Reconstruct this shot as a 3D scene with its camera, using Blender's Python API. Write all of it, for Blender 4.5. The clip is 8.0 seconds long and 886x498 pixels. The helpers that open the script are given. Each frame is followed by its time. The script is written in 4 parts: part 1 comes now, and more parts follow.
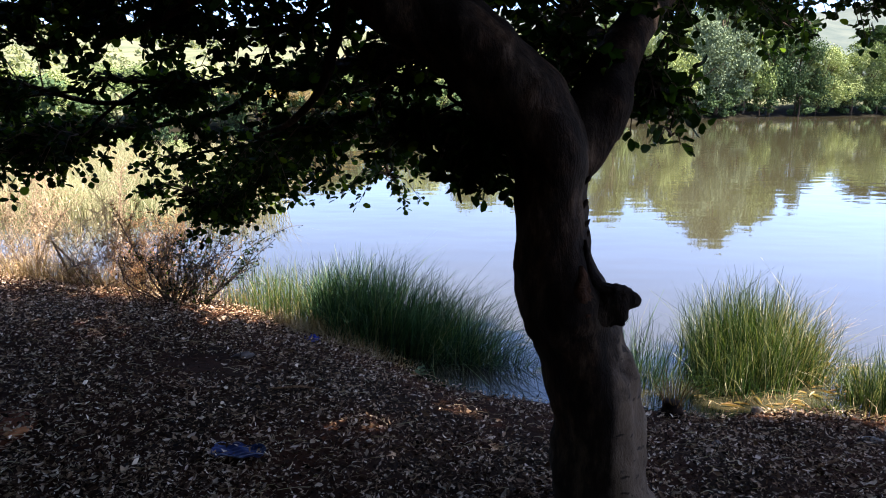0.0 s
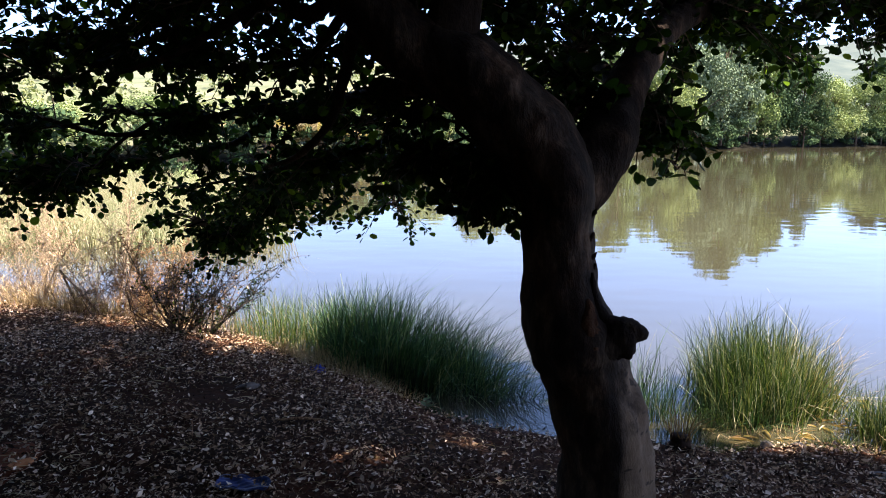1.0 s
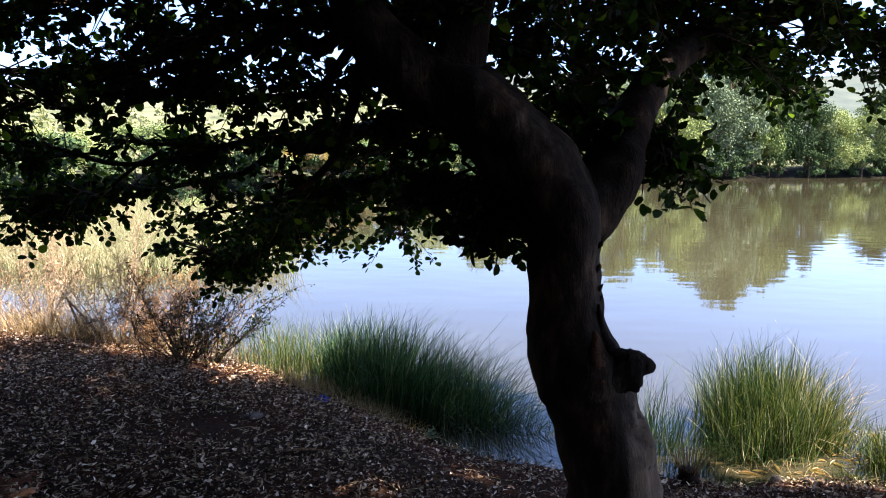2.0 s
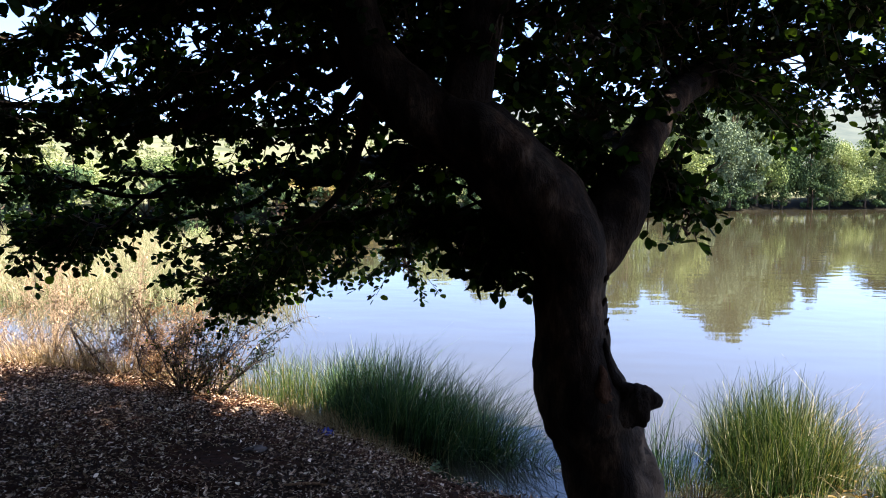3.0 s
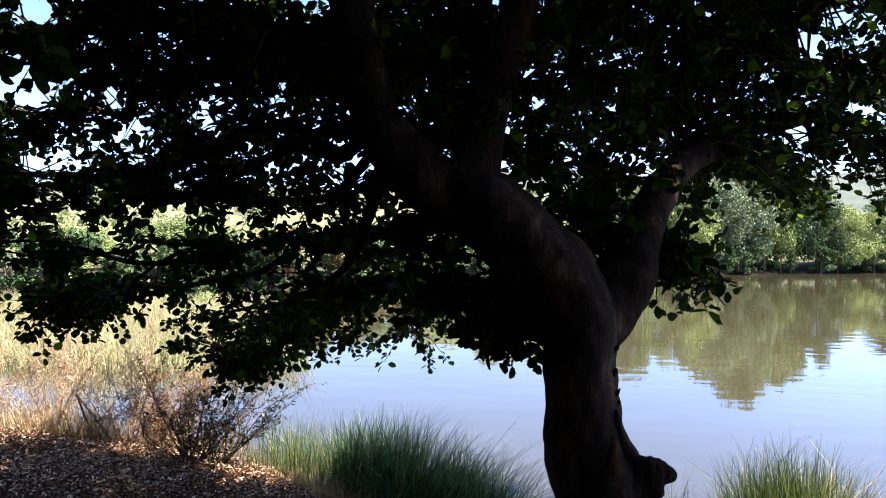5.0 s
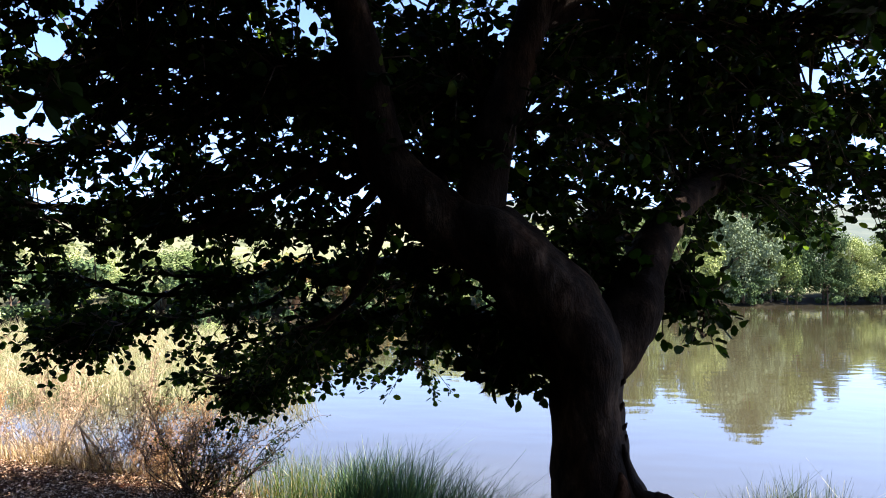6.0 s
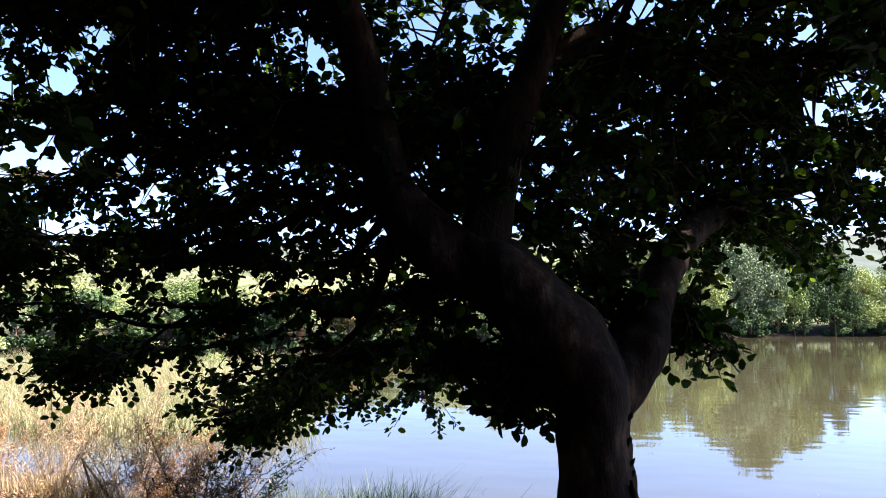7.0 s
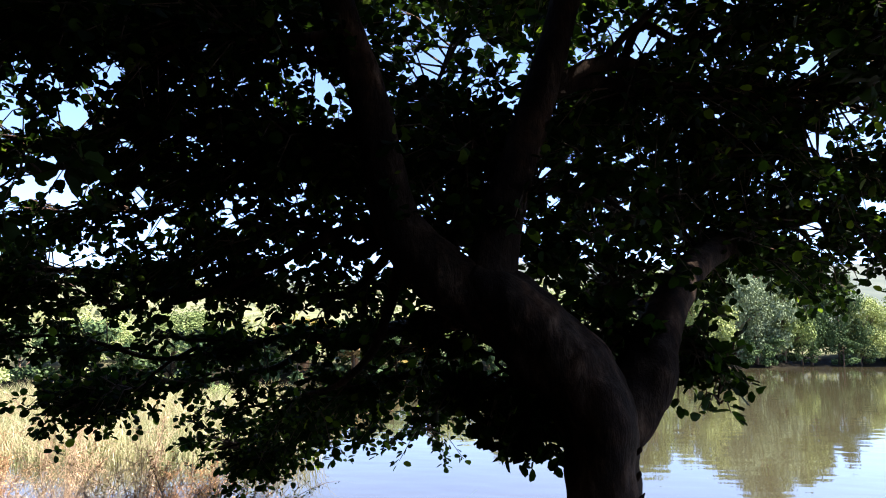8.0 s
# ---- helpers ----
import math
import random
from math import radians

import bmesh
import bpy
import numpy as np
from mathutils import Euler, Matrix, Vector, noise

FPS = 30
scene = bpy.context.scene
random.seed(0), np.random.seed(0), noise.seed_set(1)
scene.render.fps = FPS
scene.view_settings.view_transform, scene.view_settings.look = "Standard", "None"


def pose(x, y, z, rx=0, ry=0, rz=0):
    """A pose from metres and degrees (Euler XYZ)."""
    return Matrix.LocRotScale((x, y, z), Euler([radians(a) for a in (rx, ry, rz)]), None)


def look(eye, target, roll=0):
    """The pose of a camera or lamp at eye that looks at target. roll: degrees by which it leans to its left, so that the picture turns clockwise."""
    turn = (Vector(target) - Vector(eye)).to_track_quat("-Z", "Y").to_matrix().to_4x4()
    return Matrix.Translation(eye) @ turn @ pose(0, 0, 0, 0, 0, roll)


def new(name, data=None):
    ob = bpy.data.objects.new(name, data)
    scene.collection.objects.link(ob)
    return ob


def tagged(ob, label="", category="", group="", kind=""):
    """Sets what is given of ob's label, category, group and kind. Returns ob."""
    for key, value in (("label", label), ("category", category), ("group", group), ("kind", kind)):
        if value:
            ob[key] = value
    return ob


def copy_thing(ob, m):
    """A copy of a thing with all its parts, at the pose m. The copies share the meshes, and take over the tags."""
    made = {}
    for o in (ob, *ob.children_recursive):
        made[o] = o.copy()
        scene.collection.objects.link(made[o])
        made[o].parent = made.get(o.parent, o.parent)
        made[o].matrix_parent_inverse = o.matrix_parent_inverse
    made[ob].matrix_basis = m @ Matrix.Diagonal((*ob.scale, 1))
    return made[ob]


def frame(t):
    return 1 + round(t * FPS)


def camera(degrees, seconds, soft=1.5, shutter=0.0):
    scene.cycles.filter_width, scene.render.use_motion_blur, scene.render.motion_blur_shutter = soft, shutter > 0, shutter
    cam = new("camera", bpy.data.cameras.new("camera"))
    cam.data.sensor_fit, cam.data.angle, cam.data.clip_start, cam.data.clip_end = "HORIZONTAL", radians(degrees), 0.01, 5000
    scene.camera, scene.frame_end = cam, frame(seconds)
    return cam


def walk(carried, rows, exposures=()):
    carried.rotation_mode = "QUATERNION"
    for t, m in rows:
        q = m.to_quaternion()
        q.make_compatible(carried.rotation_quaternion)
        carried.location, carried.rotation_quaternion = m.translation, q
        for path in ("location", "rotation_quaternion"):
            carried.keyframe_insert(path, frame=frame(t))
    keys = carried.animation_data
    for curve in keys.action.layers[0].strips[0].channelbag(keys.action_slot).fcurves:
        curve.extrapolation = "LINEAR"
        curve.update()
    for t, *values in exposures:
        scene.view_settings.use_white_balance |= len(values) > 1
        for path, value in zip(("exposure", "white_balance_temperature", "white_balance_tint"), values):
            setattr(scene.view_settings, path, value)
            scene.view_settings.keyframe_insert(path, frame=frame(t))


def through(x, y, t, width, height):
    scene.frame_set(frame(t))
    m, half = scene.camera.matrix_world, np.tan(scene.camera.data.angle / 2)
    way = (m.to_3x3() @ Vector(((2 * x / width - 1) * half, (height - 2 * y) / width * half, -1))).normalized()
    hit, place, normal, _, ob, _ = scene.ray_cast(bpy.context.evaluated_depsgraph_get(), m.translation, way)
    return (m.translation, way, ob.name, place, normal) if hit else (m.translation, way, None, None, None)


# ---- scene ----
cam = camera(64.0, 8.0, soft=1.0)
PATH = [
    (0, (0.044, 0.232, 1.98), (0.047, 2.184, 1.542), 0.1),
    (0.5, (0.04, 0.227, 1.985), (0.036, 2.187, 1.586), 0.2),
    (1, (0.037, 0.223, 1.993), (0.025, 2.19, 1.636), 0.2),
    (1.5, (0.037, 0.225, 1.997), (0.016, 2.2, 1.679), 0.3),
    (3, (0.026, 0.214, 2.012), (-0.013, 2.205, 1.82), 0.5),
    (3.5, (0.024, 0.21, 2.017), (-0.022, 2.204, 1.869), 0.5),
    (4, (0.023, 0.208, 2.024), (-0.029, 2.205, 1.92), 0.5),
    (4.5, (0.021, 0.206, 2.03), (-0.035, 2.204, 1.971), 0.5),
    (6, (0.014, 0.19, 2.041), (-0.061, 2.187, 2.114), 0.6),
    (6.5, (0.014, 0.19, 2.047), (-0.069, 2.186, 2.16), 0.6),
    (7, (0.012, 0.186, 2.05), (-0.078, 2.178, 2.208), 0.7),
    (7.5, (0.009, 0.185, 2.055), (-0.088, 2.173, 2.254), 0.7),
    (8, (0.005, 0.181, 2.058), (-0.098, 2.164, 2.3), 0.6),
]
walk(cam, [(t, look(eye, target, roll)) for t, eye, target, roll in PATH], [(0.0, 3.05, 6480, 17), (8.0, 3.05, 6480, 17)])

# ---- world, sun, exposure ----
SUN_ELEV, SUN_AZ = radians(52), radians(95)          # azimuth clockwise from +y
world = bpy.data.worlds.new("sky")
scene.world = world
world.use_nodes = True
wn = world.node_tree
sky = wn.nodes.new("ShaderNodeTexSky")
sky.sky_type = "NISHITA"
sky.sun_disc = False
sky.sun_elevation, sky.sun_rotation = SUN_ELEV, SUN_AZ
sky.air_density, sky.dust_density, sky.ozone_density = 0.5, 0.4, 3.4
wn.links.new(sky.outputs[0], wn.nodes["Background"].inputs[0])
wn.nodes["Background"].inputs[1].default_value = 0.078
sun_data = bpy.data.lights.new("sun", "SUN")
sun_data.energy, sun_data.angle, sun_data.color = 3.7, radians(0.55), (1.0, 0.94, 0.84)
sun = new("sun", sun_data)
sun_way = Vector((math.sin(SUN_AZ) * math.cos(SUN_ELEV), math.cos(SUN_AZ) * math.cos(SUN_ELEV), math.sin(SUN_ELEV)))
sun.matrix_world = look(sun_way * 60, (0, 0, 0))

rng = np.random.default_rng(7)


# ---- mesh helpers ----
def mesh_of(name, verts, faces, material, smooth=False):
    """A mesh from arrays of vertices and of faces that all have as many corners."""
    verts, faces = np.asarray(verts, np.float32), np.asarray(faces, np.int32)
    me = bpy.data.meshes.new(name)
    me.vertices.add(len(verts))
    me.vertices.foreach_set("co", verts.ravel())
    n, k = faces.shape
    me.loops.add(n * k)
    me.loops.foreach_set("vertex_index", faces.ravel())
    me.polygons.add(n)
    me.polygons.foreach_set("loop_start", np.arange(0, n * k, k, dtype=np.int32))
    if smooth:
        me.polygons.foreach_set("use_smooth", np.ones(n, bool))
    me.update(calc_edges=True)
    me.validate()
    if material:
        me.materials.append(material)
    return me


def part(name, me, parent, label="", kind=""):
    ob = new(name, me)
    ob.parent = parent
    return tagged(ob, label, kind=kind)


def thing(name, me, label, category, group="", kind=""):
    return tagged(new(name, me), label, category, group, kind)


def empty(name, at, label, category, group=""):
    ob = new(name)
    ob.location = at
    ob.empty_display_size = 0.1
    return tagged(ob, label, category, group)


def unit(v):
    return v / np.maximum(np.linalg.norm(v, axis=-1, keepdims=True), 1e-9)


def joined(pieces):
    """Several (verts, faces) as one."""
    vs, fs, n = [], [], 0
    for v, f in pieces:
        vs.append(v)
        fs.append(np.asarray(f) + n)
        n += len(v)
    return np.concatenate(vs), np.concatenate(fs)


def spline(points, n):
    """A smooth line through the points, in n samples."""
    p = np.asarray(points, float)
    if len(p) == 2:
        return p[0] + np.linspace(0, 1, n)[:, None] * (p[1] - p[0])
    q = np.vstack([2 * p[0] - p[1], p, 2 * p[-1] - p[-2]])
    s = np.linspace(0, len(p) - 1 - 1e-6, n)
    i = s.astype(int)
    t = (s - i)[:, None]
    a, b, c, d = q[i], q[i + 1], q[i + 2], q[i + 3]
    return 0.5 * (2 * b + (c - a) * t + (2 * a - 5 * b + 4 * c - d) * t ** 2 + (3 * b - a - 3 * c + d) * t ** 3)


def tube(points, radii, sides=8, n=16, lumps=0.0, scale=4.0, seed=0.0, flute=0.0, phase=0.6, twist=2.5):
    """A bent, tapering, lumpy round form with closed ends: verts, quads."""
    line = spline(points, n)
    rad = np.interp(np.linspace(0, 1, n), np.linspace(0, 1, len(radii)), radii)
    tan = unit(np.gradient(line, axis=0))
    up = np.array([0.31, 0.95, 0.1]) if abs(tan[0][1]) < 0.9 else np.array([1.0, 0, 0.1])
    sid = unit(np.cross(tan, up))
    nor = np.cross(sid, tan)
    a = np.linspace(0, 2 * np.pi, sides, endpoint=False)
    ring = np.cos(a)[None, :, None] * sid[:, None] + np.sin(a)[None, :, None] * nor[:, None]
    r = np.repeat(rad[:, None], sides, 1)
    if flute:
        r *= 1 + flute * np.cos(3 * a[None] + phase + twist * np.linspace(0, 1, n)[:, None])
    if lumps:
        for i in range(n):
            for j in range(sides):
                q = Vector((line[i] + ring[i, j] * rad[i]) * scale) + Vector((seed, 0, 0))
                r[i, j] *= 1 + lumps * noise.noise(q) + 0.5 * lumps * noise.noise(q * 2.7)
    v = (line[:, None] + ring * r[:, :, None]).reshape(-1, 3)
    i, j = np.meshgrid(np.arange(n - 1), np.arange(sides), indexing="ij")
    k = (j + 1) % sides
    f = np.stack([i * sides + j, i * sides + k, (i + 1) * sides + k, (i + 1) * sides + j], -1).reshape(-1, 4)
    m = len(v)
    v = np.vstack([v, line[:1], line[-1:]])
    j = np.arange(0, sides, 2)
    caps = [np.stack([np.full(len(j), m), (j + 2) % sides, j + 1, j], 1),
            np.stack([np.full(len(j), m + 1), (n - 1) * sides + j, (n - 1) * sides + j + 1, (n - 1) * sides + (j + 2) % sides], 1)]
    return v, np.concatenate([f, *caps])


LEAF = np.array([(0, 0, -.03), (.15, .27, .05), (.5, .48, .08), (.85, .36, .04), (1.02, 0, -.09), (.85, -.36, .04), (.5, -.48, .08), (.15, -.27, .05)])
LEAF_TRIS = np.array([(0, 2, 1), (0, 4, 2), (4, 3, 2), (0, 7, 6), (0, 6, 4), (4, 6, 5)])


def leaves(base, way, face, length, broad=0.7, curl=0.0, coarse=False):
    """Many leaves as arrays: base points, directions, facings, lengths."""
    n = len(base)
    way = unit(way)
    side = unit(np.cross(face, way))
    nor = np.cross(way, side)
    length = np.broadcast_to(np.asarray(length, float), (n,))
    broad = np.broadcast_to(np.asarray(broad, float), (n,))
    curl = np.broadcast_to(np.asarray(curl, float), (n,))
    form, tris = (LEAF[[0, 6, 4, 2]], np.array([(0, 1, 2), (0, 2, 3)])) if coarse else (LEAF, LEAF_TRIS)
    u, v, w = form[:, 0], form[:, 1], form[:, 2]
    lift = w[None] + curl[:, None] * ((u - 0.5) ** 2 + 2.2 * v ** 2)[None]
    p = base[:, None] + length[:, None, None] * (u[None, :, None] * way[:, None] + (broad[:, None] * v[None])[..., None] * side[:, None] + lift[..., None] * nor[:, None])
    f = tris[None] + (np.arange(n) * len(form))[:, None, None]
    return p.reshape(-1, 3), f.reshape(-1, 3)


def blades(base, way, height, width, bend, segs=4):
    """Many grass blades: base points, outward directions (level), heights, widths, and how far the tip leans out."""
    n = len(base)
    s = np.linspace(0, 1, segs + 1)
    turn = rng.uniform(0, 2 * np.pi, n)
    side = np.stack([np.cos(turn), np.sin(turn), np.zeros(n)], 1)
    mid = base[:, None] + np.stack([np.zeros((n, segs + 1))] * 2 + [height[:, None] * (s - 0.35 * (bend[:, None] * s ** 2) ** 2)], -1) \
        + (height * bend)[:, None, None] * (s ** 2.2)[None, :, None] * way[:, None]
    stray = rng.normal(size=(n, 1, 3)) * np.array([1, 1, 0]) * height[:, None, None]
    mid += 0.15 * stray * s[None, :, None] + 0.3 * stray[:, :, [1, 0, 2]] * (np.maximum(s - 0.7, 0) * rng.choice([0, 0, 1, 2.5], n)[:, None])[..., None]
    half = (width[:, None] * (1 - s ** 2 * 0.75)[None] / 2)[..., None] * side[:, None]
    v = np.stack([mid - half, mid + half], 2).reshape(-1, 3)
    k = np.arange(segs)
    t = np.concatenate([np.stack([2 * k, 2 * k + 1, 2 * k + 3], 1), np.stack([2 * k, 2 * k + 3, 2 * k + 2], 1)])
    f = t[None] + (np.arange(n) * 2 * (segs + 1))[:, None, None]
    return v, f.reshape(-1, 3)


# ---- materials ----
def material(name, rough=0.8, metal=0.0, spec=0.3):
    m = bpy.data.materials.new(name)
    m.use_nodes = True
    p = m.node_tree.nodes["Principled BSDF"]
    p.inputs["Roughness"].default_value, p.inputs["Metallic"].default_value = rough, metal
    p.inputs["Specular IOR Level"].default_value = spec
    return m, m.node_tree, p


def noise_node(t, scale, detail=4.0, rough=0.6, coords="Object", stretch=None):
    c = t.nodes.new("ShaderNodeTexCoord")
    n = t.nodes.new("ShaderNodeTexNoise")
    n.inputs["Scale"].default_value, n.inputs["Detail"].default_value, n.inputs["Roughness"].default_value = scale, detail, rough
    if stretch:
        m = t.nodes.new("ShaderNodeMapping")
        m.inputs["Scale"].default_value = stretch
        t.links.new(c.outputs[coords], m.inputs[0])
        t.links.new(m.outputs[0], n.inputs[0])
    else:
        t.links.new(c.outputs[coords], n.inputs[0])
    return n.outputs["Fac"]


def ramp(t, fac, stops):
    r = t.nodes.new("ShaderNodeValToRGB")
    while len(r.color_ramp.elements) < len(stops):
        r.color_ramp.elements.new(0.5)
    for e, (p, c) in zip(r.color_ramp.elements, stops):
        e.position, e.color = p, (*c, 1)
    t.links.new(fac, r.inputs[0])
    return r.outputs[0]


def mixed(t, fac, a, b, how="MIX"):
    m = t.nodes.new("ShaderNodeMix")
    m.data_type, m.blend_type = "RGBA", how
    for sock, value in ((m.inputs["Factor"], fac), (m.inputs[6], a), (m.inputs[7], b)):
        if isinstance(value, bpy.types.NodeSocket):
            t.links.new(value, sock)
        else:
            sock.default_value = value if isinstance(value, float) else (*value, 1)
    return m.outputs[2]


def bumped(t, p, height, strength, distance):
    b = t.nodes.new("ShaderNodeBump")
    b.inputs["Strength"].default_value, b.inputs["Distance"].default_value = strength, distance
    t.links.new(height, b.inputs["Height"])
    t.links.new(b.outputs[0], p.inputs["Normal"])


def island(t):
    return t.nodes.new("ShaderNodeNewGeometry").outputs["Random Per Island"]


def foliage(name, stops, through=0.35, rough=0.5, spec=0.3, patch=0.0, patch_scale=1.0, patch_to=(0.1, 0.1, 0.03), per_object=False):
    """Leaf stuff: its colour differs from leaf to leaf, and light comes through it."""
    m, t, p = material(name, rough, 0, spec)
    col = ramp(t, t.nodes.new("ShaderNodeObjectInfo").outputs["Random"] if per_object else island(t), stops)
    if patch:
        n = noise_node(t, patch_scale, 2.0)
        f = ramp(t, n, [(0.45, (0, 0, 0)), (0.62, (patch,) * 3)])
        col = mixed(t, f, col, patch_to)
    t.links.new(col, p.inputs["Base Color"])
    if through:
        tr = t.nodes.new("ShaderNodeBsdfTranslucent")
        g = mixed(t, 1.0, col, (1.25, 1.35, 0.55), "MULTIPLY")
        t.links.new(g, tr.inputs[0])
        mx = t.nodes.new("ShaderNodeMixShader")
        mx.inputs[0].default_value = through
        t.links.new(p.outputs[0], mx.inputs[1])
        t.links.new(tr.outputs[0], mx.inputs[2])
        t.links.new(mx.outputs[0], t.nodes["Material Output"].inputs[0])
    return m


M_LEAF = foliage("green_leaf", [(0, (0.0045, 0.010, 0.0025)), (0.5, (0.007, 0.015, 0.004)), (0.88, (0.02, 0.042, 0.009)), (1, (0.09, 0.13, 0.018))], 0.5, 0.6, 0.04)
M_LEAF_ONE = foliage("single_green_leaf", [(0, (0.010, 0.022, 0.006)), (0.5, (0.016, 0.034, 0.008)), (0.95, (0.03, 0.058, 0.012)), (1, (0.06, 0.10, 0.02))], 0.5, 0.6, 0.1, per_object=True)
# light put into the colour: M_REED_SUN is the paler, yellower sunlit copy of M_REED
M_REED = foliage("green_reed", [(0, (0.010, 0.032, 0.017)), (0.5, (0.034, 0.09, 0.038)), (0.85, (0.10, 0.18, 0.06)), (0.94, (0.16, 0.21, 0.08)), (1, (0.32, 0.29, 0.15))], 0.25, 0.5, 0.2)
M_REED_SUN = foliage("sunlit_yellow_green_reed", [(0, (0.03, 0.06, 0.016)), (0.5, (0.065, 0.11, 0.028)), (0.8, (0.12, 0.155, 0.045)), (0.9, (0.22, 0.20, 0.08)), (1, (0.45, 0.36, 0.18))], 0.3, 0.5)
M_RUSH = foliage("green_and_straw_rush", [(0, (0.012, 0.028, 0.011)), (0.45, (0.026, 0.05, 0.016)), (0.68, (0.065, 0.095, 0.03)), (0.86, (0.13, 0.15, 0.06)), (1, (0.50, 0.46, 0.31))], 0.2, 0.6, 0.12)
M_STRAW = foliage("dry_straw", [(0, (0.22, 0.13, 0.06)), (0.5, (0.40, 0.275, 0.145)), (1, (0.58, 0.46, 0.29))], 0.2, 0.7, 0.15)
M_MARSH = foliage("marsh_reed", [(0, (0.06, 0.085, 0.035)), (0.4, (0.17, 0.19, 0.09)), (1, (0.44, 0.385, 0.245))], 0.2, 0.7, 0.1, 0.45, 0.8, (0.36, 0.29, 0.18))
M_LITTER = foliage("dead_leaf", [(0, (0.012, 0.007, 0.0045)), (0.42, (0.088, 0.044, 0.022)), (0.72, (0.42, 0.258, 0.148)), (1, (0.84, 0.65, 0.47))], 0, 0.85, 0.1)
M_FAR = foliage("far_leaf", [(0, (0.03, 0.055, 0.027)), (1, (0.07, 0.105, 0.042))], 0.06, 0.8, 0.03)
M_FAR_MID = foliage("far_green_leaf", [(0, (0.075, 0.11, 0.042)), (1, (0.17, 0.215, 0.08))], 0.08, 0.8, 0.03)
M_FAR_GREY = foliage("far_grey_leaf", [(0, (0.08, 0.11, 0.068)), (1, (0.18, 0.225, 0.13))], 0.06, 0.8, 0.03)
M_FAR_LIME = foliage("far_lime_leaf", [(0, (0.15, 0.195, 0.07)), (1, (0.30, 0.335, 0.145))], 0.1, 0.8, 0.03)
M_PALM = foliage("dry_palm_leaf", [(0, (0.13, 0.12, 0.055)), (0.5, (0.27, 0.205, 0.105)), (1, (0.44, 0.335, 0.18))], 0.2, 0.6, 0.2)


def bark_material(name, stops, scale=9.0, stretch=(1, 1, 0.35), patches=None):
    m, t, p = material(name, 0.9, 0, 0.06)
    a = noise_node(t, scale, 7, 0.7, stretch=stretch)
    col = ramp(t, a, stops)
    if patches:
        b = noise_node(t, 4.6, 7, 0.7, stretch=(1, 1, 0.6))
        col = mixed(t, ramp(t, b, [(0.50, (0, 0, 0)), (0.66, (1, 1, 1))]), col, ramp(t, a, patches))
        c = noise_node(t, 26, 3, 0.5, stretch=(1, 1, 1.8))
        col = mixed(t, ramp(t, c, [(0.62, (0, 0, 0)), (0.68, (0.85,) * 3)]), col, (0.02, 0.014, 0.01))
    t.links.new(col, p.inputs["Base Color"])
    bumped(t, p, a, 1.0, 0.035)
    return m


M_BARK = bark_material("bark", scale=13.0, stops=[(0.3, (0.005, 0.003, 0.002)), (0.5, (0.014, 0.0085, 0.0055)), (0.7, (0.05, 0.033, 0.021))], patches=[(0.3, (0.015, 0.007, 0.0035)), (0.5, (0.045, 0.023, 0.012)), (0.75, (0.19, 0.12, 0.074))])
M_TWIG = bark_material("twig_bark", [(0.3, (0.05, 0.035, 0.025)), (0.7, (0.14, 0.10, 0.07))], 30)
M_DRYTWIG = bark_material("dry_stem", [(0.3, (0.14, 0.07, 0.035)), (0.7, (0.38, 0.22, 0.115))], 30)
M_PALETWIG = bark_material("pale_dry_stem", [(0.3, (0.22, 0.14, 0.085)), (0.7, (0.46, 0.34, 0.22))], 30)

# the trunk: rough dark bark, smooth grey-brown and speckled below the old wound, on the lit right side only
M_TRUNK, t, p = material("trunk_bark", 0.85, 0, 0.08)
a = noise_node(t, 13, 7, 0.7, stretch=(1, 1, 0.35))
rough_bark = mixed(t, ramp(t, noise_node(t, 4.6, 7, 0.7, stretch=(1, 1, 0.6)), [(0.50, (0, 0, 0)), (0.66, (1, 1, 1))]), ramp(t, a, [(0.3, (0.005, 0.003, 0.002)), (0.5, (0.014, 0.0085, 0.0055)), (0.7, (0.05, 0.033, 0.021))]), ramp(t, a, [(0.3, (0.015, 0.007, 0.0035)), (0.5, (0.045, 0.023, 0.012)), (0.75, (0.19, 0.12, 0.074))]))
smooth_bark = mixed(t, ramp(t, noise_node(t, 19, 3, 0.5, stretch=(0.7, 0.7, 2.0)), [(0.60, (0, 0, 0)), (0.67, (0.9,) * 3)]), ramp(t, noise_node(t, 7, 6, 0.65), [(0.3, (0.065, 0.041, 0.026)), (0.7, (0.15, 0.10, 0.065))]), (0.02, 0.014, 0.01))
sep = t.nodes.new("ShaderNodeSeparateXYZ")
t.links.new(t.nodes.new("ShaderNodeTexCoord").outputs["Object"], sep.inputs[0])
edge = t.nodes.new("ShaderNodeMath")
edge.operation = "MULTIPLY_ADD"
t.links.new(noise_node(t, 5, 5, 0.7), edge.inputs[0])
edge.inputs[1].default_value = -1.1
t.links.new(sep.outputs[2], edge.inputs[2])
# light from the right put into the colour: left side stays dark
lit_flank = t.nodes.new("ShaderNodeMath")
lit_flank.operation = "MULTIPLY_ADD"
t.links.new(noise_node(t, 6, 6, 0.7, stretch=(1, 1, 0.4)), lit_flank.inputs[0])
lit_flank.inputs[1].default_value = 0.16
t.links.new(sep.outputs[0], lit_flank.inputs[2])
patch = mixed(t, ramp(t, lit_flank.outputs[0], [(0.045, (1, 1, 1)), (0.085, (0, 0, 0))]), ramp(t, edge.outputs[0], [(0.02, (1, 1, 1)), (0.20, (0, 0, 0))]), (0.0, 0.0, 0.0))
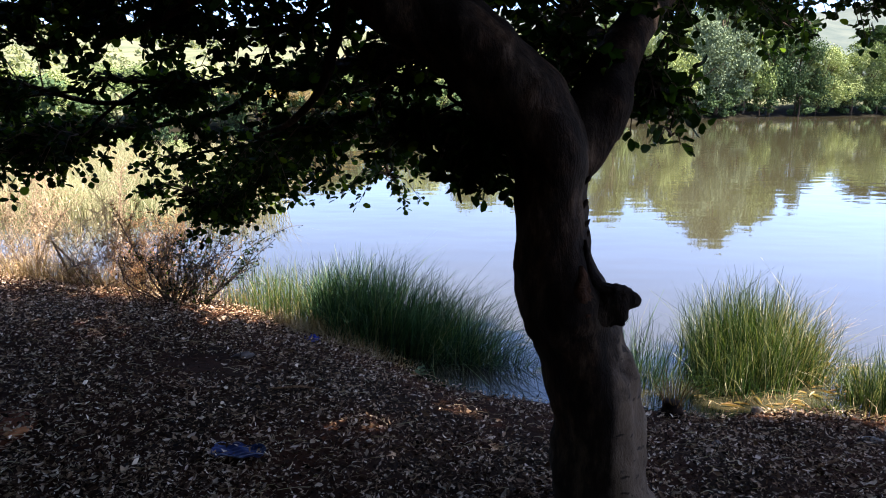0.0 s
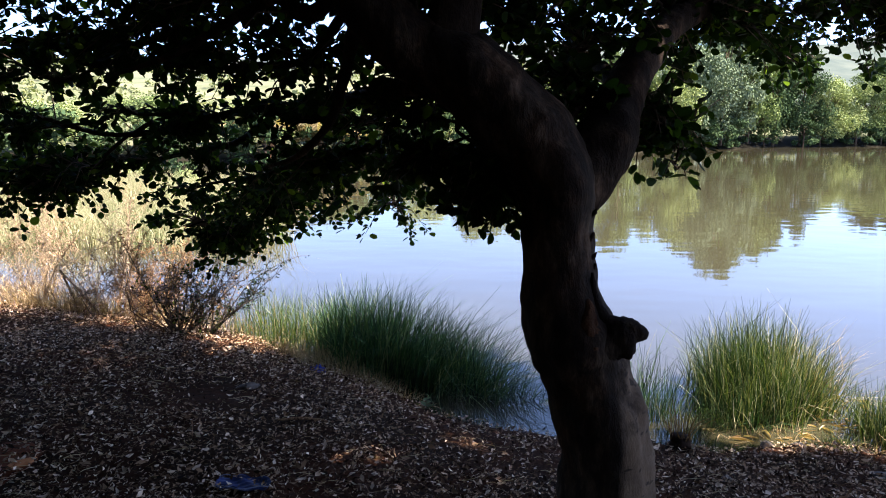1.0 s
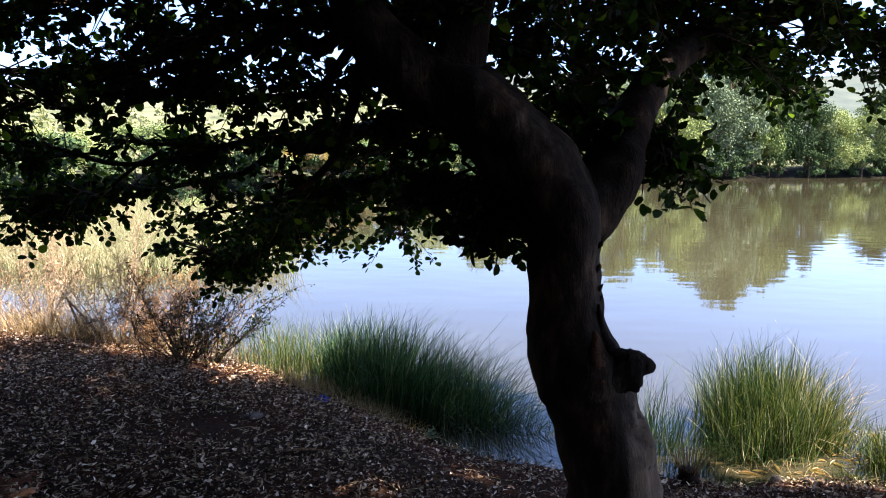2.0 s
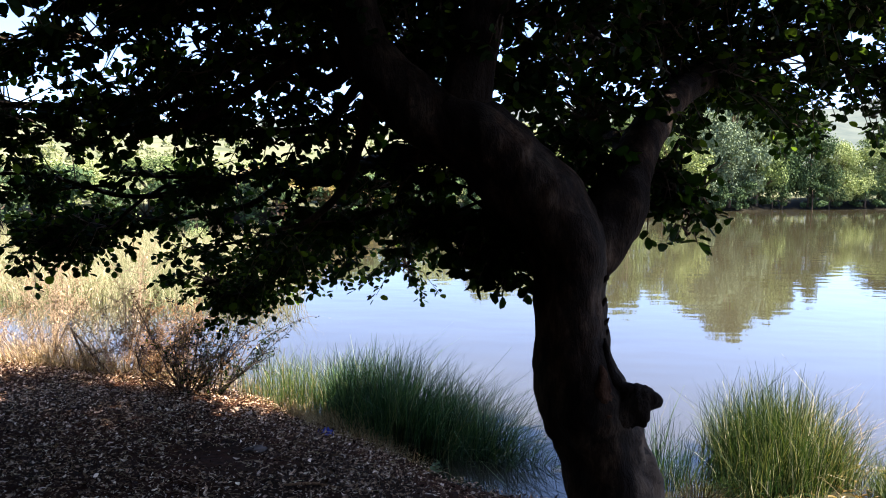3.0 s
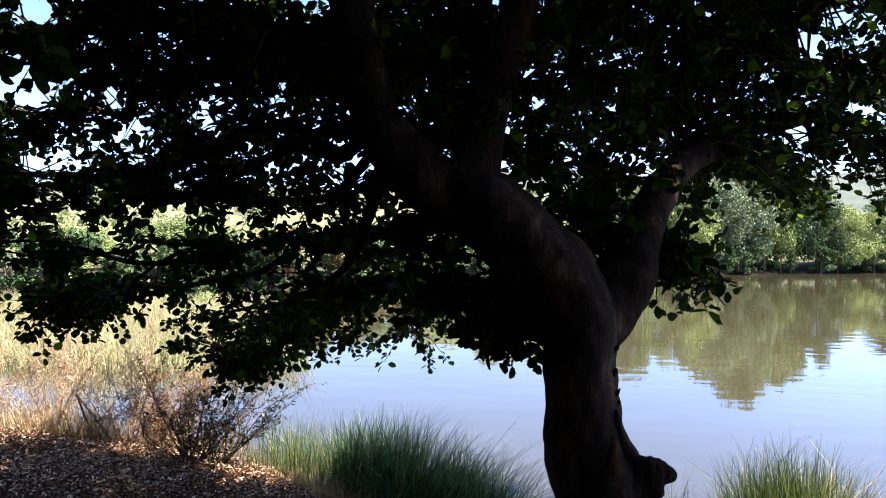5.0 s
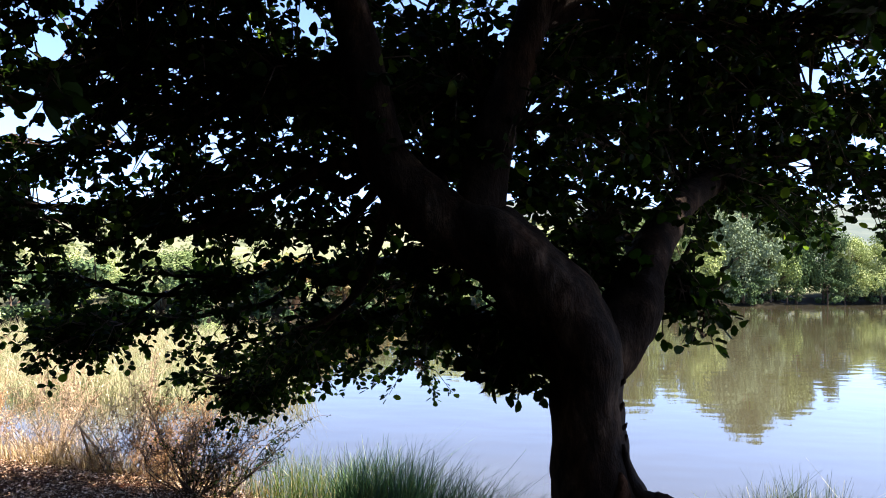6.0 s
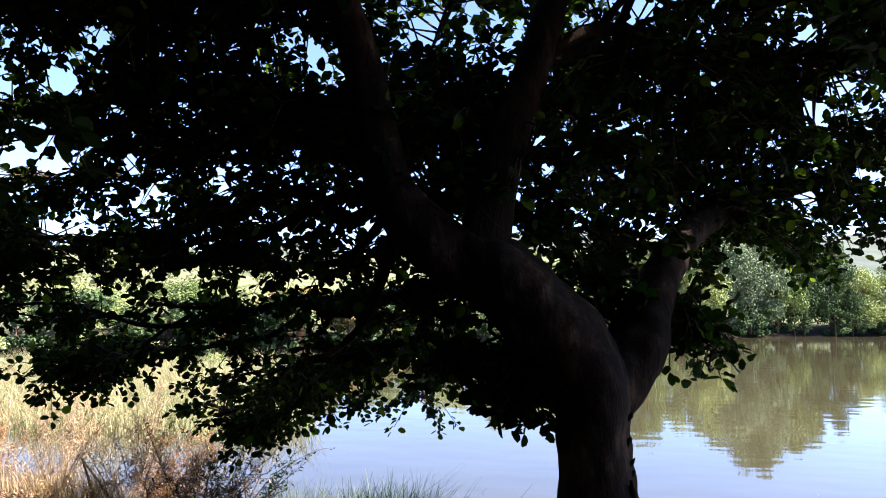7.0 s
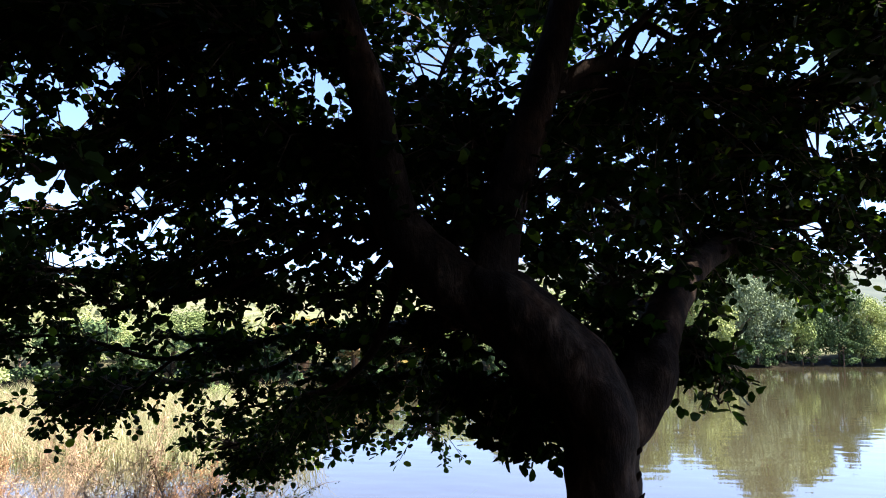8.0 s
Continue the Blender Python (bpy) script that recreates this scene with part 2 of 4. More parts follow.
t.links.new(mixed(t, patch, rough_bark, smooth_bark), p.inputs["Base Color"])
bumped(t, p, a, 0.8, 0.03)

# ground: red-brown soil at the near bank, grass and scrub further off
M_GROUND, t, p = material("soil_and_grass", 1.0, 0, 0.04)
fine, broad = noise_node(t, 22, 8, 0.7), noise_node(t, 1.6, 4)
soil = mixed(t, ramp(t, broad, [(0.4, (0, 0, 0)), (0.62, (1, 1, 1))]), ramp(t, fine, [(0.3, (0.02, 0.007, 0.0035)), (0.7, (0.08, 0.028, 0.012))]), ramp(t, fine, [(0.3, (0.012, 0.006, 0.0035)), (0.7, (0.045, 0.024, 0.013))]))
scrub = ramp(t, noise_node(t, 0.09, 9, 0.72), [(0.35, (0.07, 0.085, 0.045)), (0.5, (0.13, 0.138, 0.075)), (0.65, (0.20, 0.188, 0.108))])
# aerial haze put into the colour: far hills turn greyer and bluer
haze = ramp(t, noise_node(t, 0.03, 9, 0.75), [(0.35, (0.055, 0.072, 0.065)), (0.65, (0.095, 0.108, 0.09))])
geo = t.nodes.new("ShaderNodeNewGeometry")
sep = t.nodes.new("ShaderNodeSeparateXYZ")
t.links.new(geo.outputs["Position"], sep.inputs[0])


def span(low, high):
    r = t.nodes.new("ShaderNodeMapRange")
    r.inputs[1].default_value, r.inputs[2].default_value = low, high
    t.links.new(sep.outputs[1], r.inputs[0])
    return r.outputs[0]


rise = t.nodes.new("ShaderNodeMapRange")
rise.inputs[1].default_value, rise.inputs[2].default_value = 0.45, 1.1
t.links.new(sep.outputs[2], rise.inputs[0])
bank = mixed(t, rise.outputs[0], (0.016, 0.014, 0.009), scrub)          # dark along the far waterline: shade under the overhanging trees put into the colour
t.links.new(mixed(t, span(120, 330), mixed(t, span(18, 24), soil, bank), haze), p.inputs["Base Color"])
bumped(t, p, fine, 0.6, 0.02)

# water: murky, with fine ripples
M_WATER, t, p = material("murky_water", 0.03, 0, 0.5)
p.inputs["IOR"].default_value = 1.8
t.links.new(ramp(t, noise_node(t, 0.25, 3), [(0.35, (0.038, 0.033, 0.018)), (0.65, (0.047, 0.042, 0.023))]), p.inputs["Base Color"])
r1, r2 = noise_node(t, 2.0, 1, 0.4, stretch=(0.7, 1.2, 1)), noise_node(t, 6.0, 2, 0.5, stretch=(0.45, 1.3, 1))
r3 = noise_node(t, 0.7, 1, 0.4, stretch=(0.55, 1.2, 1))
bumped(t, p, mixed(t, 0.25, mixed(t, 0.05, r1, r2), r3), 0.17, 0.03)

# ---- ground and water ----
SHORE_X = [-60, -14, -8, -4.24, -1.9, -0.9, -0.27, 0.04, 0.48, 0.77, 1.4, 1.7, 2.3, 2.8, 6, 60]
SHORE_Y = [16, 9.8, 8.6, 7.6, 6.65, 5.75, 5.12, 4.78, 4.55, 4.46, 4.36, 4.26, 4.36, 4.25, 4.0, 2.0]
FAR_X = [-300, -40, -10, 24, 60, 300]
FAR_Y = [25, 26, 28.4, 55.6, 66, 90]


def ground_z(x, y):
    x, y = np.asarray(x, float), np.asarray(y, float)
    s = np.interp(x, SHORE_X, SHORE_Y) - y
    f = y - np.interp(x, FAR_X, FAR_Y)
    near = np.where(s > 0, 0.55 * (1 - np.exp(-np.maximum(s, 0) / 1.7)), np.maximum(0.25 * s, -0.7))
    far = np.where(f > 0, 0.9 * (1 - np.exp(-np.maximum(f, 0) / 1.5)) + np.maximum(f - 3, 0) * 0.02, np.maximum(0.4 * f, -0.7))
    z = np.where(s > -6, near, far)
    ease = lambda a, b, q: np.clip((q - a) / (b - a), 0, 1) ** 2 * (3 - 2 * np.clip((q - a) / (b - a), 0, 1))
    left = 11 * ease(60, 170, f) * ease(60, -40, x - 0.25 * y) * (1 + 0.25 * np.sin(x / 23.0 + 1))
    ridge = 68 * (0.3 + 0.7 * ease(-60, 160, x)) * ease(230, 520, f) * (0.78 + 0.14 * np.sin(x / 71.0 + 2.2) + 0.08 * np.sin(x / 29.0))
    return z + left + ridge


def axis(dense_lo, dense_hi, step, far_lo, far_hi, growth=1.16):
    a, g = list(np.arange(dense_lo, dense_hi, step)), step
    while a[-1] < far_hi:
        g *= growth
        a.append(a[-1] + g)
    g = step
    while a[0] > far_lo:
        g *= growth
        a.insert(0, a[0] - g)
    return np.array(a)


gx, gy = axis(-6, 5, 0.11, -1500, 1500, 1.11), axis(-1, 9, 0.11, -400, 2500, 1.11)
X, Y = np.meshgrid(gx, gy, indexing="ij")
Z = ground_z(X, Y)
for i in range(len(gx)):
    for j in range(len(gy)):
        if abs(gx[i]) < 12 and -4 < gy[j] < 12:
            Z[i, j] += 0.03 * noise.noise(Vector((gx[i] * 1.3, gy[j] * 1.3, 0))) + 0.015 * noise.noise(Vector((gx[i] * 5, gy[j] * 5, 3)))
        elif gy[j] > 60:
            Z[i, j] += 0.012 * gy[j] * noise.noise(Vector((gx[i] * 0.03, gy[j] * 0.03, 5)))


def grid_faces(nx, ny):
    i, j = np.meshgrid(np.arange(nx - 1), np.arange(ny - 1), indexing="ij")
    return np.stack([i * ny + j, (i + 1) * ny + j, (i + 1) * ny + j + 1, i * ny + j + 1], -1).reshape(-1, 4)


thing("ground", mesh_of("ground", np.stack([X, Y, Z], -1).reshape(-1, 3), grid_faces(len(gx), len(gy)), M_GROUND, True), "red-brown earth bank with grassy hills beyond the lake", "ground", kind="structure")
wx, wy = np.linspace(-220, 220, 45), np.linspace(2.0, 110, 28)
WX, WY = np.meshgrid(wx, wy, indexing="ij")
thing("water", mesh_of("water", np.stack([WX, WY, 0 * WX], -1).reshape(-1, 3), grid_faces(45, 28), M_WATER, True), "calm murky lake water mirroring sky and trees", "lake", kind="structure")


def put_z(x, y):
    return float(ground_z(x, y)) + 0.03 * noise.noise(Vector((x * 1.3, y * 1.3, 0))) + 0.015 * noise.noise(Vector((x * 5, y * 5, 3)))


# ---- the shade tree ----
tree = empty("shade_tree", (0.66, 2.7, 0.4), "large shade tree, mottled brown bark, dense green crown", "tree")
tree_inverse = tree.location.copy()


def tree_part(name, pieces, mat, label="", kind="", smooth=True):
    v, f = joined(pieces)
    return part(name, mesh_of(name, v - np.array(tree_inverse), f, mat, smooth), tree, label, kind)


TRUNK = [(0.70, 2.70, 0.28), (0.662, 2.69, 0.45), (0.643, 2.68, 0.645), (0.618, 2.68, 0.875), (0.54, 2.68, 1.096), (0.48, 2.68, 1.25), (0.441, 2.68, 1.412), (0.431, 2.68, 1.634), (0.42, 2.70, 1.78),
         (0.34, 2.74, 1.93), (0.23, 2.75, 2.05), (0.09, 2.75, 2.17), (-0.04, 2.75, 2.25)]
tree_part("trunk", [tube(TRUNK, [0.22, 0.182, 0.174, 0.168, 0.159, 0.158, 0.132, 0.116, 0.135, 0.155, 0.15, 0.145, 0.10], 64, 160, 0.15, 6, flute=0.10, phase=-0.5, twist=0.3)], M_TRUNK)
tree_part("branch_stub", [tube([(0.52, 2.62, 1.17), (0.60, 2.6, 1.235), (0.655, 2.59, 1.275), (0.69, 2.585, 1.295)], [0.09, 0.075, 0.06, 0.03], 24, 24, 0.35, 16),
                          tube([(0.64, 2.59, 1.27), (0.69, 2.585, 1.275), (0.728, 2.585, 1.262)], [0.055, 0.04, 0.016], 16, 14, 0.3, 22, 4)], M_BARK, "broken knobbly stub of a lost branch")
for k, lip in enumerate(([(0.535, 2.61, 1.48), (0.545, 2.60, 1.40), (0.575, 2.585, 1.33), (0.63, 2.575, 1.31)], [(0.49, 2.575, 1.44), (0.49, 2.555, 1.35), (0.485, 2.55, 1.27), (0.51, 2.54, 1.20)])):
    tree_part("bark_lip", [tube(lip, [0.006, 0.016, 0.02, 0.012], 10, 24, 0.5, 18, k)], M_BARK, "rolled lip of bark round an old wound")


for k, h in enumerate((1.43, 1.49, 1.53, 1.60, 1.68)):
    edge = 0.425 + np.interp(h, [1.41, 1.63, 1.78], [0.128, 0.112, 0.125])
    out = 0.004 + 0.004 * (k % 3)
    tree_part("bark_flake", [tube([(edge - 0.015, 2.66, h - 0.012 * (1 + k % 2)), (edge + 0.4 * out, 2.655, h), (edge + out, 2.65, h + 0.014)], [0.010, 0.009, 0.003], 6, 8, 0.6, 40, k)], M_BARK, "curled flake of peeling bark")

M_WOOD = bark_material("exposed_wood", [(0.3, (0.02, 0.009, 0.005)), (0.5, (0.06, 0.026, 0.013)), (0.7, (0.14, 0.065, 0.035))], 24, (1, 1, 0.25))
tree_part("exposed_wood", [tube([(0.515, 2.56, 1.40), (0.52, 2.545, 1.33), (0.525, 2.535, 1.25), (0.53, 2.53, 1.18)], [0.006, 0.028, 0.038, 0.012], 16, 24, 0.6, 25)], M_WOOD, "bare red-brown wood in an old wound")


def limb(name, points, radii, lumps=0.14):
    return tree_part(name, [tube(points, radii, 24, 60, lumps, 6)], M_BARK)


LIMB_L = [(0.06, 2.75, 2.18), (-0.13, 2.75, 2.27), (-0.29, 2.75, 2.46), (-0.35, 2.75, 2.67), (-0.43, 2.75, 3.0), (-0.54, 2.7, 3.31), (-0.75, 2.5, 4.0), (-0.9, 2.2, 4.7)]
limb("limb", LIMB_L, [0.12, 0.115, 0.095, 0.08, 0.072, 0.066, 0.05, 0.03])
LIMB_M = [(0.02, 2.75, 2.18), (0.07, 2.79, 2.40), (0.13, 2.84, 2.66), (0.26, 2.9, 3.07), (0.35, 2.95, 3.42), (0.5, 3.0, 4.1), (0.55, 2.8, 4.9)]
limb("limb", LIMB_M, [0.11, 0.09, 0.072, 0.066, 0.058, 0.045, 0.03])
LIMB_R = [(0.47, 2.74, 1.72), (0.55, 2.80, 1.83), (0.61, 2.84, 1.93), (0.66, 2.92, 2.03), (0.75, 3.05, 2.16), (0.94, 3.35, 2.36), (1.24, 3.7, 2.54), (1.51, 4.0, 2.66), (1.87, 4.2, 2.75), (2.39, 4.4, 2.99), (3.13, 4.6, 3.21)]
limb("limb", LIMB_R, [0.10, 0.115, 0.115, 0.095, 0.08, 0.07, 0.06, 0.05, 0.042, 0.03, 0.018])
# bare side branches
tree_part("branch", [tube([(0.13, 2.86, 2.55), (0.20, 2.84, 2.60), (0.30, 2.85, 2.62), (0.42, 2.95, 2.61), (0.56, 3.10, 2.58), (0.75, 3.30, 2.57)], [0.016, 0.012, 0.011, 0.010, 0.008, 0.004], 10, 40, 0.25, 12)], M_BARK)
tree_part("branch", [tube([(0.26, 2.90, 3.02), (0.44, 2.95, 3.14), (0.64, 3.05, 3.18), (0.89, 3.20, 3.15), (1.18, 3.40, 3.19), (1.61, 3.70, 3.21)], [0.035, 0.032, 0.028, 0.024, 0.018, 0.010], 10, 40, 0.25, 12)], M_BARK)
tree_part("branch", [tube([(0.49, 2.98, 3.15), (0.59, 2.95, 3.27), (0.69, 2.95, 3.36), (0.80, 3.00, 3.51)], [0.022, 0.017, 0.014, 0.008], 10, 40, 0.25, 12)], M_BARK)
tree_part("branch", [tube([(-0.33, 2.78, 2.42), (-0.48, 2.85, 2.46), (-0.64, 2.95, 2.42), (-0.87, 3.10, 2.34), (-1.15, 3.30, 2.25), (-1.47, 3.50, 2.19)], [0.034, 0.028, 0.024, 0.020, 0.015, 0.008], 10, 40, 0.25, 12)], M_BARK)
tree_part("branch", [tube([(-0.29, 2.78, 2.31), (-0.34, 2.90, 2.16), (-0.44, 3.10, 1.98), (-0.61, 3.30, 1.84), (-0.83, 3.60, 1.77)], [0.026, 0.022, 0.019, 0.014, 0.007], 10, 40, 0.25, 12)], M_BARK)

crown_leaves, twig_parts = [], []
# gaps in the crown: across, height and radius where they cross its middle; each widens along a sight line from the
# camera
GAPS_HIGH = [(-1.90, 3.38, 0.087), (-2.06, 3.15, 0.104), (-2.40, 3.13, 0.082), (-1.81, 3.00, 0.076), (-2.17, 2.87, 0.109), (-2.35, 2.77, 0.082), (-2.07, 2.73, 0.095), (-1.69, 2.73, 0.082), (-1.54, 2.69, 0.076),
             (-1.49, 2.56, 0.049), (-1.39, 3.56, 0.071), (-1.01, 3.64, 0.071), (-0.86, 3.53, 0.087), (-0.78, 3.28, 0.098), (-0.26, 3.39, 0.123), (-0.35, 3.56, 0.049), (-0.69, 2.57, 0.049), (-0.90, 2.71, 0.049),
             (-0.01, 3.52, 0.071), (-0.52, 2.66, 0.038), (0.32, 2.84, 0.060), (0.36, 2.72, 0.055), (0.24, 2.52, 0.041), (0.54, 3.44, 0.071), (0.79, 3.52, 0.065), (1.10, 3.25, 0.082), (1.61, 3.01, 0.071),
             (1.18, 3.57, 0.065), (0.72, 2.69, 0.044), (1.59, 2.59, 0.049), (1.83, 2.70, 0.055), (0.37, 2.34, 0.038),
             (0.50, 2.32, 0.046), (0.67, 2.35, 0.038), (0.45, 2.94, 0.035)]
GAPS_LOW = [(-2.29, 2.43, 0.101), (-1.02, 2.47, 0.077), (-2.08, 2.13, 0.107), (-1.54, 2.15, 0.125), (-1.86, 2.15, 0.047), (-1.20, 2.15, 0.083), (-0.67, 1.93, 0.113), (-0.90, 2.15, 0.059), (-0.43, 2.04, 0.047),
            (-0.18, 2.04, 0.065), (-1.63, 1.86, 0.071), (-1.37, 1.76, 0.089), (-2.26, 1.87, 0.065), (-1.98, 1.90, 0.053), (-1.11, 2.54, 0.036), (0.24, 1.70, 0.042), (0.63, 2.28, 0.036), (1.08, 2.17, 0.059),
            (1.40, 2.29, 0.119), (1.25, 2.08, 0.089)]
EYE_POINT = np.array([0.01, 0.18, 2.05])
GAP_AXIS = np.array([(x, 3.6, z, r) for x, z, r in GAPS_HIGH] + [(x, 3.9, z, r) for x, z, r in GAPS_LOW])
GAP_WAY = unit(GAP_AXIS[:, :3] - EYE_POINT)
GAP_SLOPE = GAP_AXIS[:, 3] / np.linalg.norm(GAP_AXIS[:, :3] - EYE_POINT, axis=1)


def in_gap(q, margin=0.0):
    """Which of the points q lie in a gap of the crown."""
    d = np.atleast_2d(q) - EYE_POINT
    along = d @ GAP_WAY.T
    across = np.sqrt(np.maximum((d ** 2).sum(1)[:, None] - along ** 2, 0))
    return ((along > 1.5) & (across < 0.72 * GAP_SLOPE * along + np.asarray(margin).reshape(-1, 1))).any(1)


one_leaf = []
for k in range(5):
    v, f = leaves(np.zeros((1, 3)), np.array([[1.0, 0, 0]]), np.array([[0, 0, 1.0]]), 1.0, 0.58 + 0.06 * k, -0.3 + 0.14 * k)
    one_leaf.append(mesh_of("leaf", v, f, None))


def bough(points, radii, spread, twigs, per_twig=14, droop=0.15, size=0.053, flat=0.6, start=0.15, wood=True, single=False, tuft=0.0, coarse=False):
    """A branch with leafy twigs all along it. tuft: how far the twigs are gathered into bunches. single: each leaf is an object."""
    way_points = spline(points, 9)
    way_points[1:] += rng.normal(size=(8, 3)) * 0.035
    if wood:
        tree_part("branch", [tube(way_points, [0.7 * q for q in radii], 8, 36, 0.2, 9)], M_BARK)
    line = spline(way_points, 200)
    tan = unit(np.gradient(line, axis=0))
    knots = start + (1 - start) * rng.random(max(3, twigs // 11))
    for _ in range(twigs if coarse or single else int((1.7 if way_points[:, 2].mean() > 2.3 else 1.3) * twigs)):
        at = rng.choice(knots) + rng.normal() * 0.015 if rng.random() < tuft else start + (1 - start) * rng.random() ** 0.85
        i = int(np.clip(199 * at, 0, 199))
        d = unit(rng.normal(size=3) * np.array([1, 1, flat]) + 0.5 * tan[i] + np.array([0, 0, 0.1]))
        ln = spread * rng.uniform(0.35, 1.15)
        a = line[i]
        b = a + d * ln * 0.55 + np.array([0, 0, 0.03])
        c = a + d * ln + np.array([0, 0, -droop * ln])
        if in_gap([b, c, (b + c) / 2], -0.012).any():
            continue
        if not coarse and not single and noise.noise(Vector((b + c) * 1.45)) + 0.3 * noise.noise(Vector(c * 4.2)) < -0.15:
            continue
        s = np.sort(1.05 - 0.8 * rng.random(per_twig) ** 1.8)[:, None]
        base = (1 - s) ** 2 * a + 2 * s * (1 - s) * b + s ** 2 * c
        way = unit(0.5 * d + rng.normal(size=(per_twig, 3)) * np.array([0.85, 0.85, 0.55]) + np.array([0, 0, -0.25]))
        base = base + rng.uniform(0.005, 0.035, (per_twig, 1)) * way
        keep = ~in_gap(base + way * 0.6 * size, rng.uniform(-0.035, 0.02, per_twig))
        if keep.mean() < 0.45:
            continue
        twig_parts.append(tube([a, b, c], [0.006, 0.0035, 0.0018], 4, 3))
        face = unit(np.array([0, 0, 1.0]) + rng.normal(size=(per_twig, 3)) * 0.65)
        lens = size * rng.uniform(0.55, 1.2, per_twig)
        if single:
            for q, w, fc, ln_ in zip(base[keep], way[keep], face[keep], lens[keep]):
                side = unit(np.cross(fc, w))
                up = np.cross(w, side)
                m = Matrix(((w[0], side[0], up[0], q[0]), (w[1], side[1], up[1], q[1]), (w[2], side[2], up[2], q[2]), (0, 0, 0, 1)))
                ob = part("leaf", one_leaf[rng.integers(5)], tree)
                ob.matrix_basis = Matrix.Translation(-tree_inverse) @ m @ Matrix.Scale(ln_, 4)
        else:
            crown_leaves.append(leaves(base[keep], way[keep], face[keep], lens[keep], rng.uniform(0.65, 1.0, keep.sum()), rng.uniform(-0.3, 0.3, keep.sum()), coarse))


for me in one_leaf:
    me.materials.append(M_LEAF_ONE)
# low boughs that reach out over the water
bough([(0.34, 2.8, 1.88), (0.09, 3.3, 1.86), (-0.26, 4.0, 1.80), (-0.76, 4.8, 1.66), (-1.38, 5.3, 1.46), (-1.88, 5.5, 1.2)], [0.06, 0.05, 0.035, 0.025, 0.012], 0.45, 150, start=0.42, tuft=0.6)
bough([(-0.76, 4.8, 1.66), (-1.3, 5.4, 1.35), (-1.75, 5.6, 1.05)], [0.02, 0.012, 0.006], 0.32, 140, tuft=0.3)
bough([(0.09, 3.3, 1.86), (-0.1, 4.6, 1.66), (-0.45, 5.7, 1.34)], [0.035, 0.022, 0.008], 0.38, 58, start=0.4, tuft=0.6)
bough([(0.2, 3.1, 1.86), (-0.17, 3.6, 1.88), (-0.62, 4.0, 1.80), (-1.11, 4.4, 1.70), (-1.7, 4.7, 1.5)], [0.04, 0.03, 0.022, 0.015, 0.008], 0.34, 75, start=0.35, tuft=0.65)
bough([(-0.04, 2.8, 2.13), (-0.35, 3.4, 2.12), (-0.61, 4.0, 1.98), (-0.98, 4.2, 1.97), (-1.64, 4.3, 1.98), (-2.32, 4.4, 2.0), (-2.98, 4.4, 1.97)], [0.06, 0.05, 0.04, 0.035, 0.028, 0.018, 0.01], 0.28, 165, tuft=0.65)
bough([(-0.98, 4.2, 1.97), (-1.61, 4.6, 1.78), (-2.34, 4.8, 1.72), (-3.1, 5.0, 1.6)], [0.03, 0.02, 0.014, 0.008], 0.3, 115, tuft=0.65)
bough([(-1.64, 4.3, 1.98), (-2.1, 4.5, 1.75), (-2.6, 4.6, 1.55)], [0.02, 0.012, 0.006], 0.28, 65, tuft=0.6)
bough([(-0.1, 2.85, 2.1), (-0.2, 3.4, 2.02), (-0.4, 3.8, 2.0)], [0.02, 0.012, 0.006], 0.26, 28, tuft=0.4)
# left side
bough([(-0.45, 2.72, 3.05), (-0.8, 3.1, 3.25), (-1.1, 3.4, 3.5)], [0.03, 0.02, 0.01], 0.4, 110, tuft=0.5)
bough([(-0.32, 2.78, 2.44), (-0.63, 3.2, 2.49), (-1.02, 3.6, 2.5), (-1.55, 4.0, 2.43), (-2.13, 4.2, 2.41), (-2.94, 4.4, 2.35), (-3.57, 4.5, 2.36)], [0.05, 0.042, 0.036, 0.028, 0.02, 0.01], 0.42, 300, tuft=0.5)
bough([(-0.38, 2.75, 2.8), (-0.96, 3.1, 2.93), (-1.56, 3.3, 3.0), (-2.23, 3.5, 2.96), (-2.82, 3.5, 2.95)], [0.045, 0.035, 0.025, 0.015, 0.008], 0.48, 330, tuft=0.6)
bough([(-0.4, 2.75, 2.9), (-1.0, 3.3, 2.75), (-1.7, 3.7, 2.72), (-2.5, 4.0, 2.75)], [0.035, 0.025, 0.016, 0.008], 0.4, 210, tuft=0.6)
bough([(-0.5, 2.7, 3.18), (-0.99, 2.8, 3.2), (-1.45, 2.8, 3.26), (-1.92, 2.8, 3.24), (-2.6, 2.6, 3.3)], [0.045, 0.035, 0.025, 0.015, 0.008], 0.48, 300, tuft=0.6)
bough([(-0.27, 2.8, 2.45), (-0.58, 3.5, 2.28), (-1.23, 3.8, 2.25), (-1.95, 4.0, 2.26), (-2.7, 4.1, 2.25)], [0.035, 0.025, 0.018, 0.012, 0.006], 0.3, 150, tuft=0.65)
# middle and right
bough([(0.6, 3.1, 3.2), (0.95, 3.2, 3.42), (1.5, 3.5, 3.5), (2.1, 3.8, 3.55)], [0.03, 0.02, 0.014, 0.008], 0.42, 100, tuft=0.5)
bough([(1.0, 3.4, 2.75), (1.3, 3.5, 2.98), (1.7, 3.8, 2.96), (2.2, 4.1, 3.0)], [0.03, 0.02, 0.014, 0.008], 0.36, 110, tuft=0.5)
bough([(1.87, 4.2, 2.75), (2.12, 4.3, 2.64), (2.4, 4.4, 2.6), (2.75, 4.5, 2.56)], [0.02, 0.014, 0.01, 0.005], 0.36, 100, tuft=0.5)
